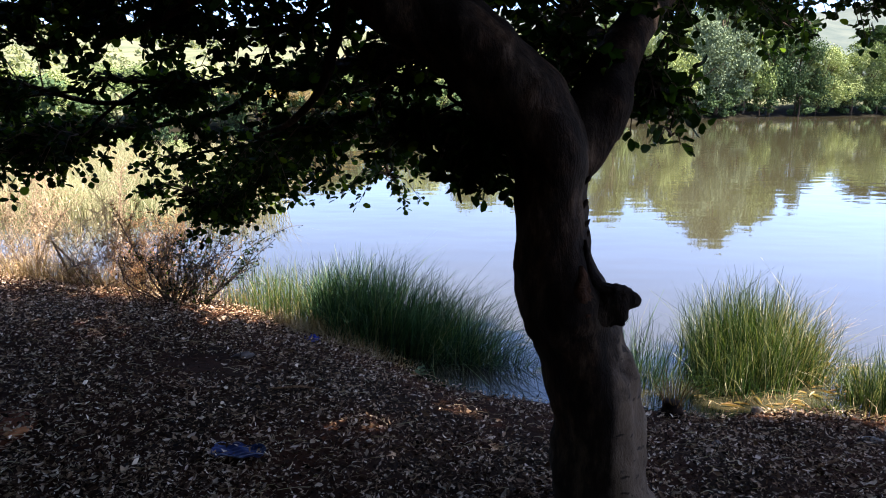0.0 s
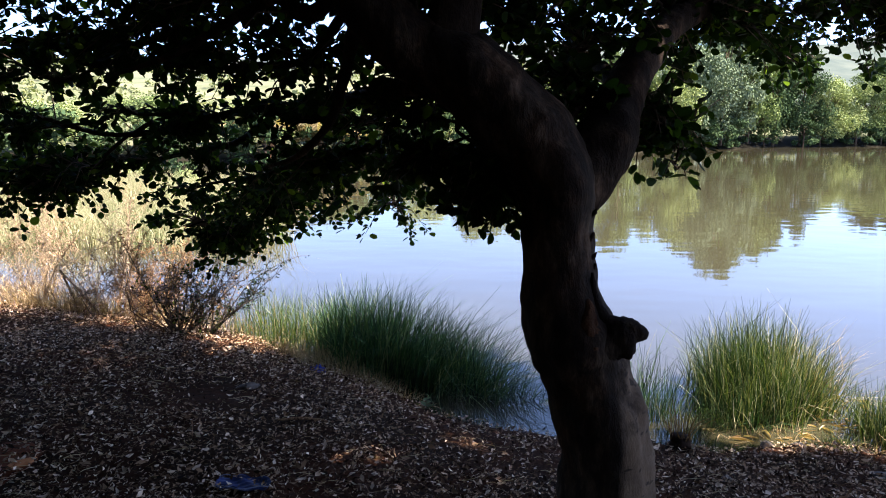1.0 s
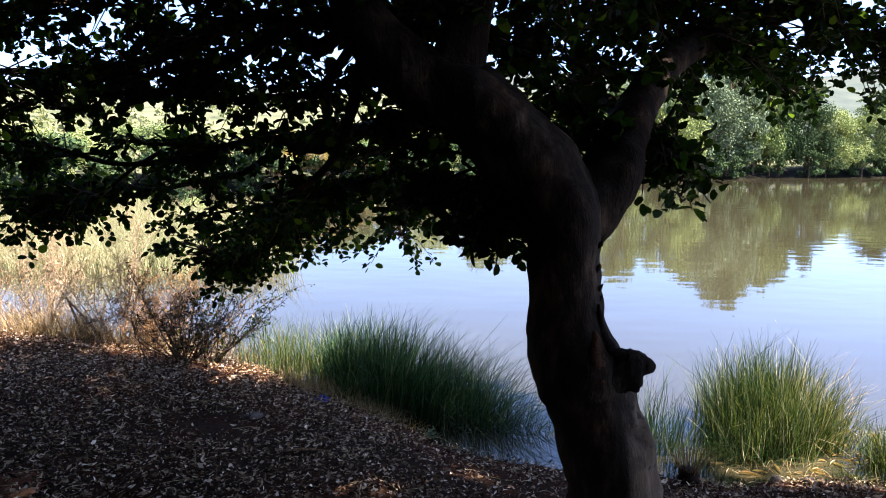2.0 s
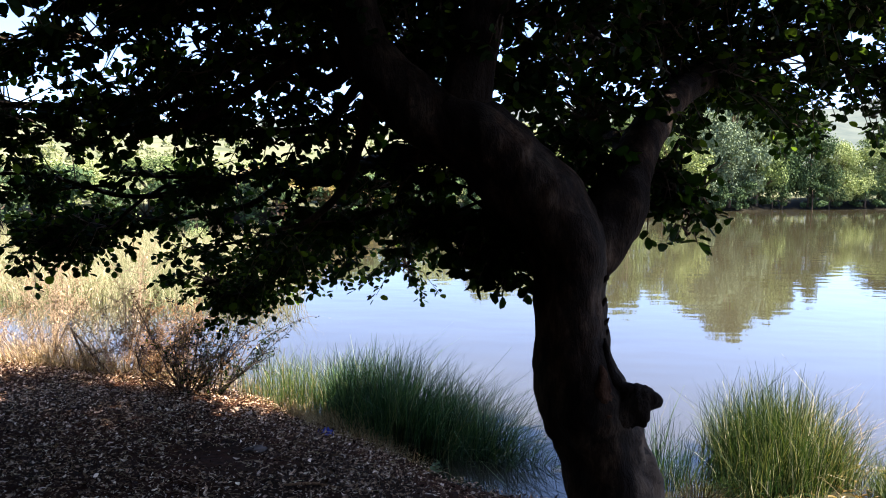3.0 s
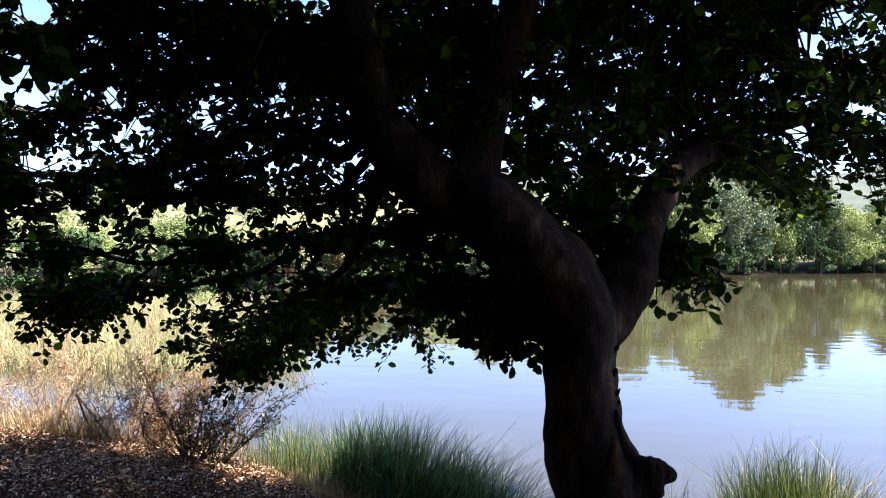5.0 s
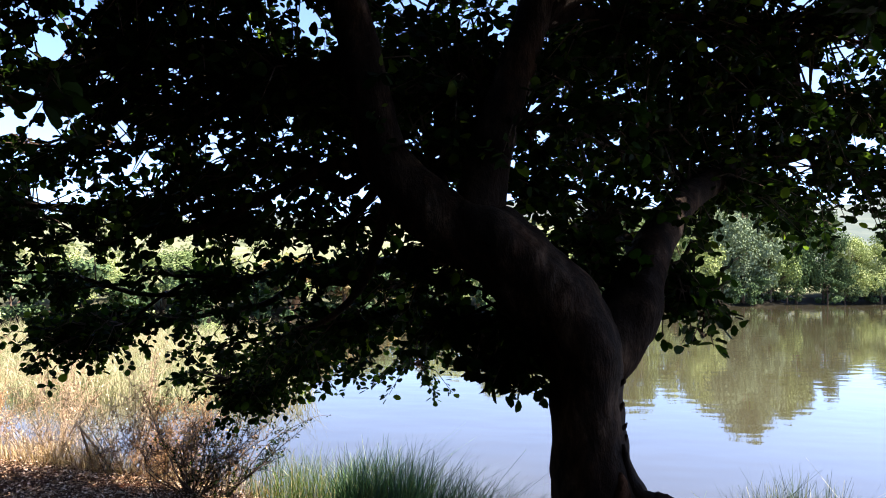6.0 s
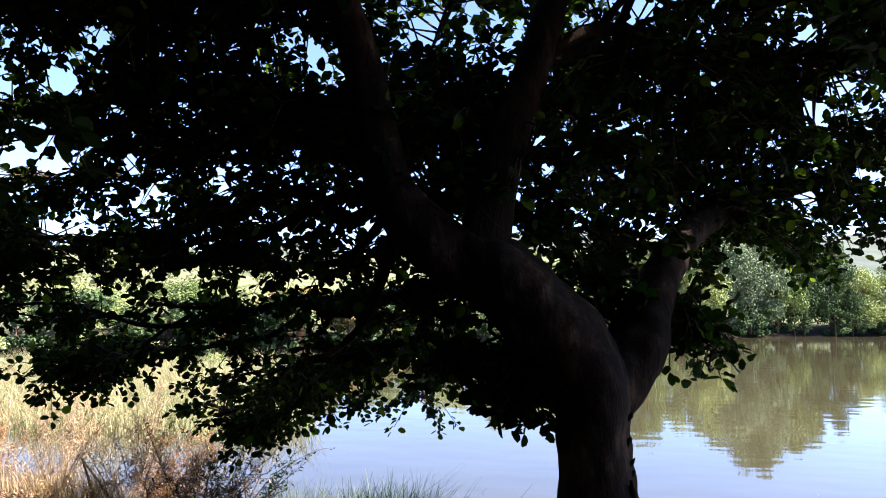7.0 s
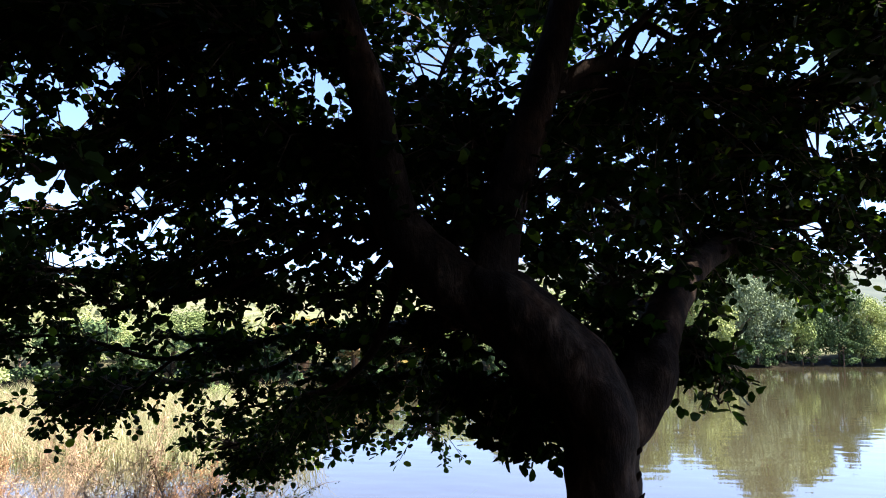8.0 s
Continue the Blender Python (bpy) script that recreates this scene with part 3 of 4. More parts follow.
bough([(1.24, 3.7, 2.54), (1.78, 4.6, 2.62), (2.3, 5.2, 2.66)], [0.02, 0.014, 0.006], 0.35, 40, tuft=0.5)
bough([(0.12, 2.85, 2.69), (-0.06, 3.1, 2.85), (-0.2, 3.4, 3.1), (-0.1, 3.6, 3.5)], [0.035, 0.03, 0.02, 0.01], 0.45, 160, tuft=0.4)
bough([(0.27, 2.9, 3.0), (0.7, 3.2, 3.2), (1.2, 3.5, 3.22), (1.69, 3.8, 3.29), (2.29, 4.0, 3.3)], [0.045, 0.035, 0.03, 0.02, 0.01], 0.5, 330, tuft=0.5)
bough(LIMB_R[5:], [0.02, 0.01], 0.42, 170, wood=False, tuft=0.5)
bough([(0.94, 3.35, 2.36), (1.53, 4.4, 2.52), (2.2, 5.3, 2.5), (2.53, 5.6, 2.46)], [0.03, 0.02, 0.012, 0.006], 0.35, 45, tuft=0.5)
bough([(0.74, 3.0, 2.14), (0.95, 3.2, 2.1), (1.1, 3.3, 1.98)], [0.014, 0.009, 0.004], 0.16, 9, 9, 0.4)
bough([(0.66, 2.85, 2.0), (0.80, 2.98, 2.05), (0.92, 3.1, 1.95)], [0.014, 0.009, 0.004], 0.16, 34, 9, 0.4)
bough([(0.34, 2.85, 1.95), (0.12, 2.85, 1.90), (0.2, 2.82, 1.80), (0.29, 2.8, 1.70)], [0.02, 0.012, 0.008, 0.004], 0.13, 80, 10, 0.5, 0.055)
bough([(0.30, 2.86, 2.0), (0.12, 2.9, 1.93), (-0.02, 2.95, 1.92), (-0.12, 3.0, 1.88)], [0.02, 0.012, 0.008, 0.004], 0.16, 90, 10, 0.4, 0.055)
bough([(0.48, 2.82, 1.92), (0.5, 3.0, 2.15), (0.46, 3.1, 2.45)], [0.02, 0.012, 0.006], 0.2, 55, 12, 0.2)
bough([(0.22, 2.86, 1.96), (0.08, 2.93, 1.95), (-0.03, 3.0, 1.99), (-0.1, 3.05, 2.05)], [0.014, 0.01, 0.006, 0.004], 0.13, 60, 9, 0.3)
bough([(0.1, 2.9, 2.1), (-0.05, 3.1, 2.1), (-0.16, 3.2, 2.14)], [0.014, 0.01, 0.004], 0.14, 40, 9, 0.3)
bough([(0.14, 3.20, 2.54), (0.24, 3.30, 2.46), (0.35, 3.40, 2.39)], [0.008, 0.006, 0.003], 0.11, 22, 11, 0.2)
bough([(-1.28, 4.00, 2.03), (-1.90, 4.20, 1.98), (-2.53, 4.30, 1.96), (-3.12, 4.40, 1.95)], [0.016, 0.012, 0.009, 0.005], 0.17, 62, tuft=0.5, flat=0.3)
# deep inside and at the back of the crown
bough([(-0.1, 2.8, 2.35), (-0.2, 3.4, 2.6), (-0.25, 4.0, 2.95), (-0.2, 4.4, 3.4)], [0.04, 0.03, 0.02, 0.01], 0.48, 175, tuft=0.6)
bough([(-0.3, 2.8, 2.6), (-0.6, 3.5, 2.85), (-0.8, 4.0, 3.0), (-1.2, 4.4, 3.3)], [0.04, 0.03, 0.02, 0.01], 0.48, 175, tuft=0.6)
bough([(0.13, 2.84, 2.66), (0.35, 3.6, 3.0), (0.6, 4.2, 3.3), (0.9, 4.6, 3.6)], [0.035, 0.03, 0.02, 0.01], 0.48, 175, tuft=0.6)
bough([(0.94, 3.35, 2.36), (1.0, 3.9, 2.7), (1.3, 4.3, 3.1)], [0.03, 0.02, 0.01], 0.45, 150, tuft=0.6)
bough([(0.67, 3.0, 2.05), (0.72, 3.8, 2.33), (0.7, 4.3, 2.63), (0.67, 4.5, 3.08)], [0.04, 0.03, 0.02, 0.01], 0.45, 130, tuft=0.6)
bough([(0.17, 2.85, 2.62), (0.35, 3.0, 2.65), (0.63, 3.2, 2.59), (0.9, 3.3, 2.7)], [0.022, 0.018, 0.014, 0.006], 0.4, 70, tuft=0.4)
# sprays that hang nearest to the path: their leaves are single
bough([(0.68, 2.92, 2.0), (0.87, 3.05, 1.92), (1.0, 3.1, 1.82)], [0.012, 0.008, 0.004], 0.11, 16, 5, 0.35, 0.06, single=True)
bough([(0.6, 3.0, 3.9), (1.52, 2.5, 3.35), (1.4, 2.5, 3.15), (1.28, 2.45, 2.95)], [0.012, 0.008, 0.006, 0.003], 0.2, 22, 6, 0.4, 0.08, start=0.5, single=True)
bough([(-1.9, 2.7, 3.2), (-1.9, 2.5, 2.72), (-1.62, 2.45, 2.55), (-1.38, 2.4, 2.62)], [0.012, 0.008, 0.006, 0.003], 0.17, 13, 6, 0.3, 0.08, start=0.5, single=True)
# the roof of the crown, mostly out of view, its ends set to shade the bank
for end, n in (((-3.2, 3.4, 4.4), 150), ((-2.6, 1.0, 4.2), 230), ((-1.0, -0.9, 4.2), 230), ((1.2, -0.6, 4.1), 230), ((2.8, 0.9, 4.2), 150), ((2.7, 2.2, 3.7), 130), ((3.4, 1.6, 3.6), 130), ((3.2, 2.6, 4.3), 90), ((3.5, 3.5, 4.3), 100),
               ((2.3, 4.3, 4.6), 280), ((2.3, 5.0, 4.6), 220), ((0.2, 5.6, 4.8), 150), ((0.5, 4.8, 4.6), 140), ((-0.6, 5.0, 4.7), 90), ((0.9, 5.8, 4.5), 20), ((-1.2, 5.2, 4.6), 120), ((-2.2, 4.2, 4.2), 130), ((0.2, 2.4, 5.3), 230), ((1.2, 1.6, 4.9), 230), ((0.1, 0.3, 4.5), 260), ((1.1, 0.4, 4.6), 260), ((0.6, -1.6, 4.6), 260), ((-0.6, 1.0, 4.7), 260), ((-0.3, -0.2, 4.8), 260), ((2.6, 0.1, 4.5), 260), ((1.4, -1.6, 4.3), 260), ((2.9, 5.0, 4.6), 240), ((3.5, 4.4, 4.5), 200), ((0.9, 2.6, 4.6), 90)):
    root = np.array(LIMB_L[-2] if end[0] < 0 else LIMB_M[-2])
    e = np.array(end)
    bough([root, root + (e - root) * 0.5 + np.array([0, 0, 0.25]), e, e + (e - root) * 0.25], [0.045, 0.03, 0.018, 0.008], 0.75, n, 18, size=0.1, start=0.2, tuft=0.4, coarse=True)

tree_part("twigwork", twig_parts, M_TWIG, kind="stuff")
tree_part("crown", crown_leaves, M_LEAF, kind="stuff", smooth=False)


# ---- reeds, sedges and dry grass ----
def clump(name, at, radius, count, height, label, mat, bend=0.35, width=0.007, category="reeds", oblong=(1, 1), turn=0.0, lean=(0, 0)):
    x0, y0 = at
    a, r = rng.uniform(0, 2 * np.pi, count), radius * np.sqrt(rng.random(count))
    r *= 1 + 0.22 * np.sin(3 * a + x0) + 0.15 * np.sin(7 * a + y0) + 0.12 * rng.normal(size=count)
    dx, dy = r * np.cos(a) * oblong[0], r * np.sin(a) * oblong[1]
    c, s = math.cos(turn), math.sin(turn)
    x, y = x0 + c * dx - s * dy, y0 + s * dx + c * dy
    z = np.maximum(ground_z(x, y), -0.12) - 0.02
    out = unit(np.stack([x - x0, y - y0, 0 * x], 1) + rng.normal(size=(count, 3)) * np.array([0.6, 0.6, 0]) * radius + np.array([*lean, 0]))
    h = height * rng.triangular(0.25, 0.9, 1.12, count) * (1 - 0.3 * (r / radius) ** 2)
    h *= np.array([1 + 0.3 * noise.noise(Vector((px * 6, py * 6, 1))) for px, py in zip(x, y)])
    v, f = blades(np.stack([x, y, z], 1), out, h, width * rng.uniform(0.6, 1.2, count), bend * np.minimum(rng.exponential(0.75, count), 2.6) * (0.4 + r / radius))
    return thing(name, mesh_of(name, v, f, mat), label, category, kind="stuff")


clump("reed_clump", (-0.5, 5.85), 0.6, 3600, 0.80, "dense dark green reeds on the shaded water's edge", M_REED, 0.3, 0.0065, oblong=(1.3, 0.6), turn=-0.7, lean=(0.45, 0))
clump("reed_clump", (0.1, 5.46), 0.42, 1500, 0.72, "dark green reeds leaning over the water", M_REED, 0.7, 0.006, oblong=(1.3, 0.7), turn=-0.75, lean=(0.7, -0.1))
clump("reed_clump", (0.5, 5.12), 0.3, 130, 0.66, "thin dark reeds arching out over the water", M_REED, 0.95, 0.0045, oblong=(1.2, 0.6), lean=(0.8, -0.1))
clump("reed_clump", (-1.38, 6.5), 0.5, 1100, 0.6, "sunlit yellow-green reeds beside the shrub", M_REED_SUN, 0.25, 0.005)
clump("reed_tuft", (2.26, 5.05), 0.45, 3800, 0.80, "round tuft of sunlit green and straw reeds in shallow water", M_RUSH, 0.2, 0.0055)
clump("reed_tuft", (2.08, 4.78), 0.32, 700, 0.36, "low dark green sedge at the foot of the reeds", M_REED, 0.6, 0.006, oblong=(1.2, 0.6))
clump("dry_grass", (2.52, 5.08), 0.26, 330, 0.7, "bleached dead reeds leaning over the water", M_STRAW, 0.5, 0.005, "grass", lean=(0.3, 0))
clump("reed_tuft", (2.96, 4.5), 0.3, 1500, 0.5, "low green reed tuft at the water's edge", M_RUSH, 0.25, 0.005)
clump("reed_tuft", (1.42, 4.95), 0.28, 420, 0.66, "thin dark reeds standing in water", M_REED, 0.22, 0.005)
clump("dry_grass", (-3.7, 7.0), 1.6, 2600, 0.42, "short dry straw-coloured grass on the sunny bank", M_STRAW, 0.6, 0.006, "grass", oblong=(1.3, 0.2), turn=-0.2)
clump("dry_grass", (-0.85, 5.55), 0.6, 1700, 0.2, "pale dry grass at the foot of the reeds", M_STRAW, 0.9, 0.004, "grass", oblong=(1.4, 0.35), turn=-0.7)

# marsh of reeds across the inlet
n = 52000
mx, my = rng.uniform(-16, -2.5, n), rng.uniform(10.8, 21, n)
ok = (mx < -3.0 - 0.22 * (my - 10) + 0.9 * np.sin(my * 1.7)) & (np.interp(mx, SHORE_X, SHORE_Y) < my - 1)
mx, my = mx[ok], my[ok]
n = len(mx)
a = rng.uniform(0, 2 * np.pi, n)
v, f = blades(np.stack([mx, my, 0 * mx - 0.05], 1), np.stack([np.cos(a), np.sin(a), 0 * a], 1), rng.uniform(0.2, 0.75, n) * (1 + 0.3 * np.sin(1.9 * mx) * np.sin(1.3 * my)), rng.uniform(0.006, 0.013, n), rng.uniform(0.1, 1.0, n), 2)
thing("marsh_reeds", mesh_of("marsh_reeds", v, f, M_MARSH), "marsh of pale green and straw-coloured reeds across the inlet", "reeds", kind="stuff")


# ---- dry shrub ----
def shrub(at, height, stems, label, mat, spread=0.5, leafy=0, leaf_mat=None, lean=(), thick=0.008, twigs=12, stray=0.04):
    x0, y0 = at
    z0 = put_z(x0, y0) - 0.03
    ob = empty("shrub", (x0, y0, z0), label, "shrub")
    wood, lv = [], []
    for k in range(stems):
        a = rng.uniform(0, 2 * np.pi)
        slant = rng.uniform(0.05, spread)
        tip = np.array([math.cos(a) * slant, math.sin(a) * slant, rng.uniform(0.5, 1.0)]) * height
        if k < len(lean):
            tip = np.array(lean[k])
        root = np.array([math.cos(a), math.sin(a), 0]) * rng.uniform(0, 0.12)
        mid = root + (tip - root) * 0.5 + rng.normal(size=3) * stray
        sv, sf = tube([root, mid, tip], [thick, 0.6 * thick, 0.0015], 5, 8)
        part("stem", mesh_of("stem", sv, sf, mat, True), ob)
        for _ in range(twigs):
            s = rng.uniform(0.2, 0.97)
            q = (1 - s) ** 2 * root + 2 * s * (1 - s) * mid + s ** 2 * tip
            e = q + unit(rng.normal(size=3) + np.array([0, 0, 0.6])) * rng.uniform(0.06, 0.3)
            wood.append(tube([q, (q + e) / 2 + rng.normal(size=3) * 0.015, e], [0.003, 0.002, 0.001], 4, 5))
            if leafy:
                ss = rng.random((leafy, 1))
                b = q + (e - q) * ss
                lv.append(leaves(b, rng.normal(size=(leafy, 3)), rng.normal(size=(leafy, 3)), rng.uniform(0.012, 0.032, leafy), 0.5))
    v, f = joined(wood)
    part("twigwork", mesh_of("twigwork", v, f, mat, True), ob, kind="stuff")
    if lv:
        v, f = joined(lv)
        part("foliage", mesh_of("foliage", v, f, leaf_mat or M_STRAW), ob, kind="stuff")
    return ob


M_RUSSET = foliage("russet_leaf", [(0, (0.10, 0.05, 0.022)), (0.6, (0.24, 0.125, 0.06)), (1, (0.40, 0.26, 0.13))], 0.25, 0.7, 0.1)
shrub((-2.25, 6.0), 0.95, 27, "half-dry dark twiggy shrub with small russet leaves at the bank", M_TWIG, 0.85, 3, M_RUSSET, thick=0.007, twigs=18, stray=0.12)
shrub((-1.98, 5.95), 0.75, 15, "dark twiggy shrub leaning out at the shade's edge", M_TWIG, 0.7, 7, M_LEAF, ((0.72, 0.1, 0.70), (0.66, 0.05, 0.62), (0.55, 0.1, 0.72), (0.5, 0.0, 0.4)), thick=0.007, twigs=18, stray=0.1)
shrub((-2.75, 6.7), 0.85, 24, "dry russet shrub in straw-coloured grass", M_DRYTWIG, 0.8, 3, M_RUSSET, thick=0.006, twigs=20, stray=0.12)
shrub((-3.25, 7.0), 1.5, 24, "tall dry spreading shrub on the sunny bank", M_PALETWIG, 0.9, 1, thick=0.005, twigs=26, stray=0.12)
shrub((-4.1, 7.25), 1.45, 24, "tall dry spreading shrub on the sunny bank", M_PALETWIG, 0.9, 1, thick=0.005, twigs=26, stray=0.12)
shrub((-4.9, 7.4), 1.0, 18, "dry bare shrub on the sunny bank", M_DRYTWIG, 0.7, 2, thick=0.006, twigs=20, stray=0.1)

# ---- leaf litter ----
n = 142000
lx, ly = rng.uniform(-4.8, 3.4, n), 7.2 - 5.0 * rng.random(n) ** 0.85
ok = (np.interp(lx, SHORE_X, SHORE_Y) - ly > rng.uniform(-0.06, 0.2, n)) & (np.abs(lx) < 0.72 * ly + 0.1 + 0.5 * rng.random(n))
wide = np.random.default_rng(31)
lx = np.concatenate([lx[ok], wide.normal(-0.3, 2.2, 42000)])
ly = np.concatenate([ly[ok], 2.9 - np.abs(wide.normal(0, 2.6, 42000))])
bare = np.array([noise.noise(Vector((px * 1.1, py * 1.1, 9))) for px, py in zip(lx, ly)])
wet = np.interp(lx, SHORE_X, SHORE_Y) - ly          # the reddish strip above the waterline is barer
ok = (bare + rng.uniform(0.3, 0.8, len(lx)) > 0) & ((wet > 1.0 + 0.8 * bare) | (lx < -0.4 + 0.7 * bare) | (lx > 0.8 + bare) | (rng.random(len(lx)) < 0.42))
lx, ly = lx[ok], ly[ok]
n = len(lx)
lz = np.array([put_z(px, py) for px, py in zip(lx, ly)]) + 0.004 + 0.045 * rng.random(n) ** 1.2
way = unit(rng.normal(size=(n, 3)) * np.array([1, 1, 0.28]))
side = unit(np.cross(np.array([0, 0, 1.0]) + rng.normal(size=(n, 3)) * 0.5, way))
nor = np.cross(way, side)
ln = (rng.uniform(0.011, 0.027, n) * rng.choice([1, 1, 1, 1, 1.7], n))[:, None, None]
hw = rng.uniform(0.08, 0.32, n)[:, None, None]
cup = rng.uniform(-0.5, 0.9, n)[:, None, None]
u = np.array([-0.5, 0.0, 0.5])[None, :, None]
wide = np.array([0.2, 1.0, 0.15])[None, :, None]
bow = cup * (u * 2) ** 2 * 0.45
mid = np.stack([lx, ly, lz], 1)[:, None]
rise = (bow + 0.7 * np.abs(cup) * wide * hw) * nor[:, None]
edge_a = mid + ln * (u * way[:, None] + hw * wide * side[:, None] + rise)
edge_b = mid + ln * (u * way[:, None] - hw * wide * side[:, None] + rise)
v = np.stack([edge_a, mid + ln * (u * way[:, None] + bow * nor[:, None]), edge_b], 2).reshape(-1, 3)
q = np.array([(3 * k + c, 3 * k + 3 + c, 3 * k + 4 + c, 3 * k + 1 + c) for k in range(2) for c in range(2)])
f = (q[None] + (np.arange(n) * 9)[:, None, None]).reshape(-1, 4)
thing("leaf_litter", mesh_of("leaf_litter", v, f, M_LITTER), "thick litter of dry grey-brown fallen leaves", "leaf litter", kind="stuff")


# ---- far bank ----
def far_tree(name, height, width, mat, label, seed, count=15000, many=44, grain=0.022):
    """A crown of leafy lobes that hang to near the ground, shadowed beneath."""
    g = np.random.default_rng(seed)
    ob = empty(name, (0, 0, 0), label, "tree", "trees on the far bank")
    wood = [tube([(0, 0, -0.04 * height), (0.012 * width * g.normal(), 0.01 * width, height * 0.3), (0.03 * width * g.normal(), 0, height * 0.7)], [0.025 * width, 0.02 * width, 0.008 * width], 8, 10)]
    bs, ws, fs, per = [], [], [], count // many
    for i in range(many):
        a, h = g.uniform(0, 2 * np.pi), 0.13 + 0.8 * g.random() ** 0.9
        rr = width * 0.5 * (1 - abs(h - 0.4) ** 1.6 * 1.15) * g.uniform(0.3, 0.92)
        c = np.array([rr * math.cos(a), rr * math.sin(a), h * height])
        r = g.uniform(0.07, 0.15)
        if i % 4 == 0:
            wood.append(tube([(0, 0, h * height * 0.5), c * 0.6 + np.array([0, 0, h * height * 0.25]), c], [0.01 * width, 0.006 * width, 0.003 * width], 5, 6))
        d = unit(g.normal(size=(per, 3)))
        q = c + d * (r * (1.15 - 0.6 * g.random((per, 1)) ** 2)) * np.array([width, width, 0.8 * height])
        q[:, 2] = np.maximum(q[:, 2], 0.06 * height)
        bs.append(q)
        fs.append(unit(d + np.array([0, 0, 0.25]) + g.normal(size=(per, 3)) * 0.3))
        ws.append(g.normal(size=(per, 3)))
    b, w, fc = np.concatenate(bs), unit(np.concatenate(ws)), np.concatenate(fs)
    s = unit(np.cross(fc, w))
    ln = grain * height * g.uniform(0.6, 1.5, len(b))[:, None]
    v = np.stack([b, b + ln * (0.5 * w + 0.35 * s), b + ln * w, b + ln * (0.5 * w - 0.35 * s)], 1).reshape(-1, 3)
    tv, tf = joined(wood)
    part("trunk", mesh_of("trunk", tv, tf, M_TWIG, True), ob)
    part("crown", mesh_of("crown", v, np.arange(len(v)).reshape(-1, 4), mat), ob, kind="stuff")
    return ob


bush_kind = far_tree("far_bush", 2.4, 3.0, M_FAR, "low green bush, dark for the shade at the far waterline", 9, 2400, 16, 0.06)
lime_bush = far_tree("marsh_bush", 2.0, 3.2, M_FAR_LIME, "pale green bush behind the marsh", 10, 2400, 16, 0.06)
kinds = [far_tree("far_tree", 1.0, 0.9, M_FAR_GREY, "rounded grey-green tree on the far bank", 1),
         far_tree("far_tree", 1.0, 0.8, M_FAR, "tall dark green tree on the far bank", 2),
         far_tree("far_tree", 1.0, 1.0, M_FAR_LIME, "low lime-green sunlit tree on the far bank", 3),
         far_tree("far_tree", 1.0, 1.0, M_FAR_MID, "spreading green tree on the far bank", 4)]
# along the bank, distance behind the waterline, height, breadth, kind
spots = [(11.0, 0.8, 6.0, 4.4, 3), (14.8, 1.0, 6.3, 4.8, 2), (17.4, 0.8, 7.0, 6.0, 0), (20.2, 0.9, 9.4, 6.4, 0), (23.2, 0.9, 8.6, 6.2, 3), (25.6, 0.7, 8.2, 6.0, 1), (28.2, 1.0, 7.4, 5.3, 1), (30.6, 1.2, 5.2, 5.1, 2),
         (32.8, 1.2, 4.9, 4.8, 2), (35.0, 1.2, 5.4, 5.5, 3), (37.8, 1.4, 4.9, 5.8, 2), (41.0, 1.4, 5.0, 5.6, 3), (18.6, 4.5, 7.4, 6.5, 1), (22.0, 5.0, 8.2, 6.5, 3), (25.6, 5.0, 8.0, 6.0, 3), (12.8, 4.0, 4.4, 4.5, 3),
         (7.6, 1.0, 4.8, 5.4, 3), (4.6, 1.2, 4.4, 4.8, 2), (1.6, 1.0, 4.0, 4.8, 3), (-1.4, 1.5, 2.9, 4.4, 2), (-5.2, 4.0, 2.3, 4.6, 3), (-9.0, 4.0, 2.2, 4.2, 2), (-13.0, 2.0, 2.4, 4.6, 3), (-17.0, 3.0, 2.2, 4.4, 2)]
home = {}
for x, back, tall, wide, kind_no in spots:
    y = float(np.interp(x, FAR_X, FAR_Y)) + back
    m = pose(x, y, float(ground_z(x, y)) - 0.1, 0, 0, rng.uniform(0, 360)) @ Matrix.Diagonal((wide, wide, tall, 1))
    if kind_no in home:
        copy_thing(kinds[kind_no], m)
    else:
        home[kind_no] = m
for kind_no, m in home.items():
    kinds[kind_no].matrix_basis = m


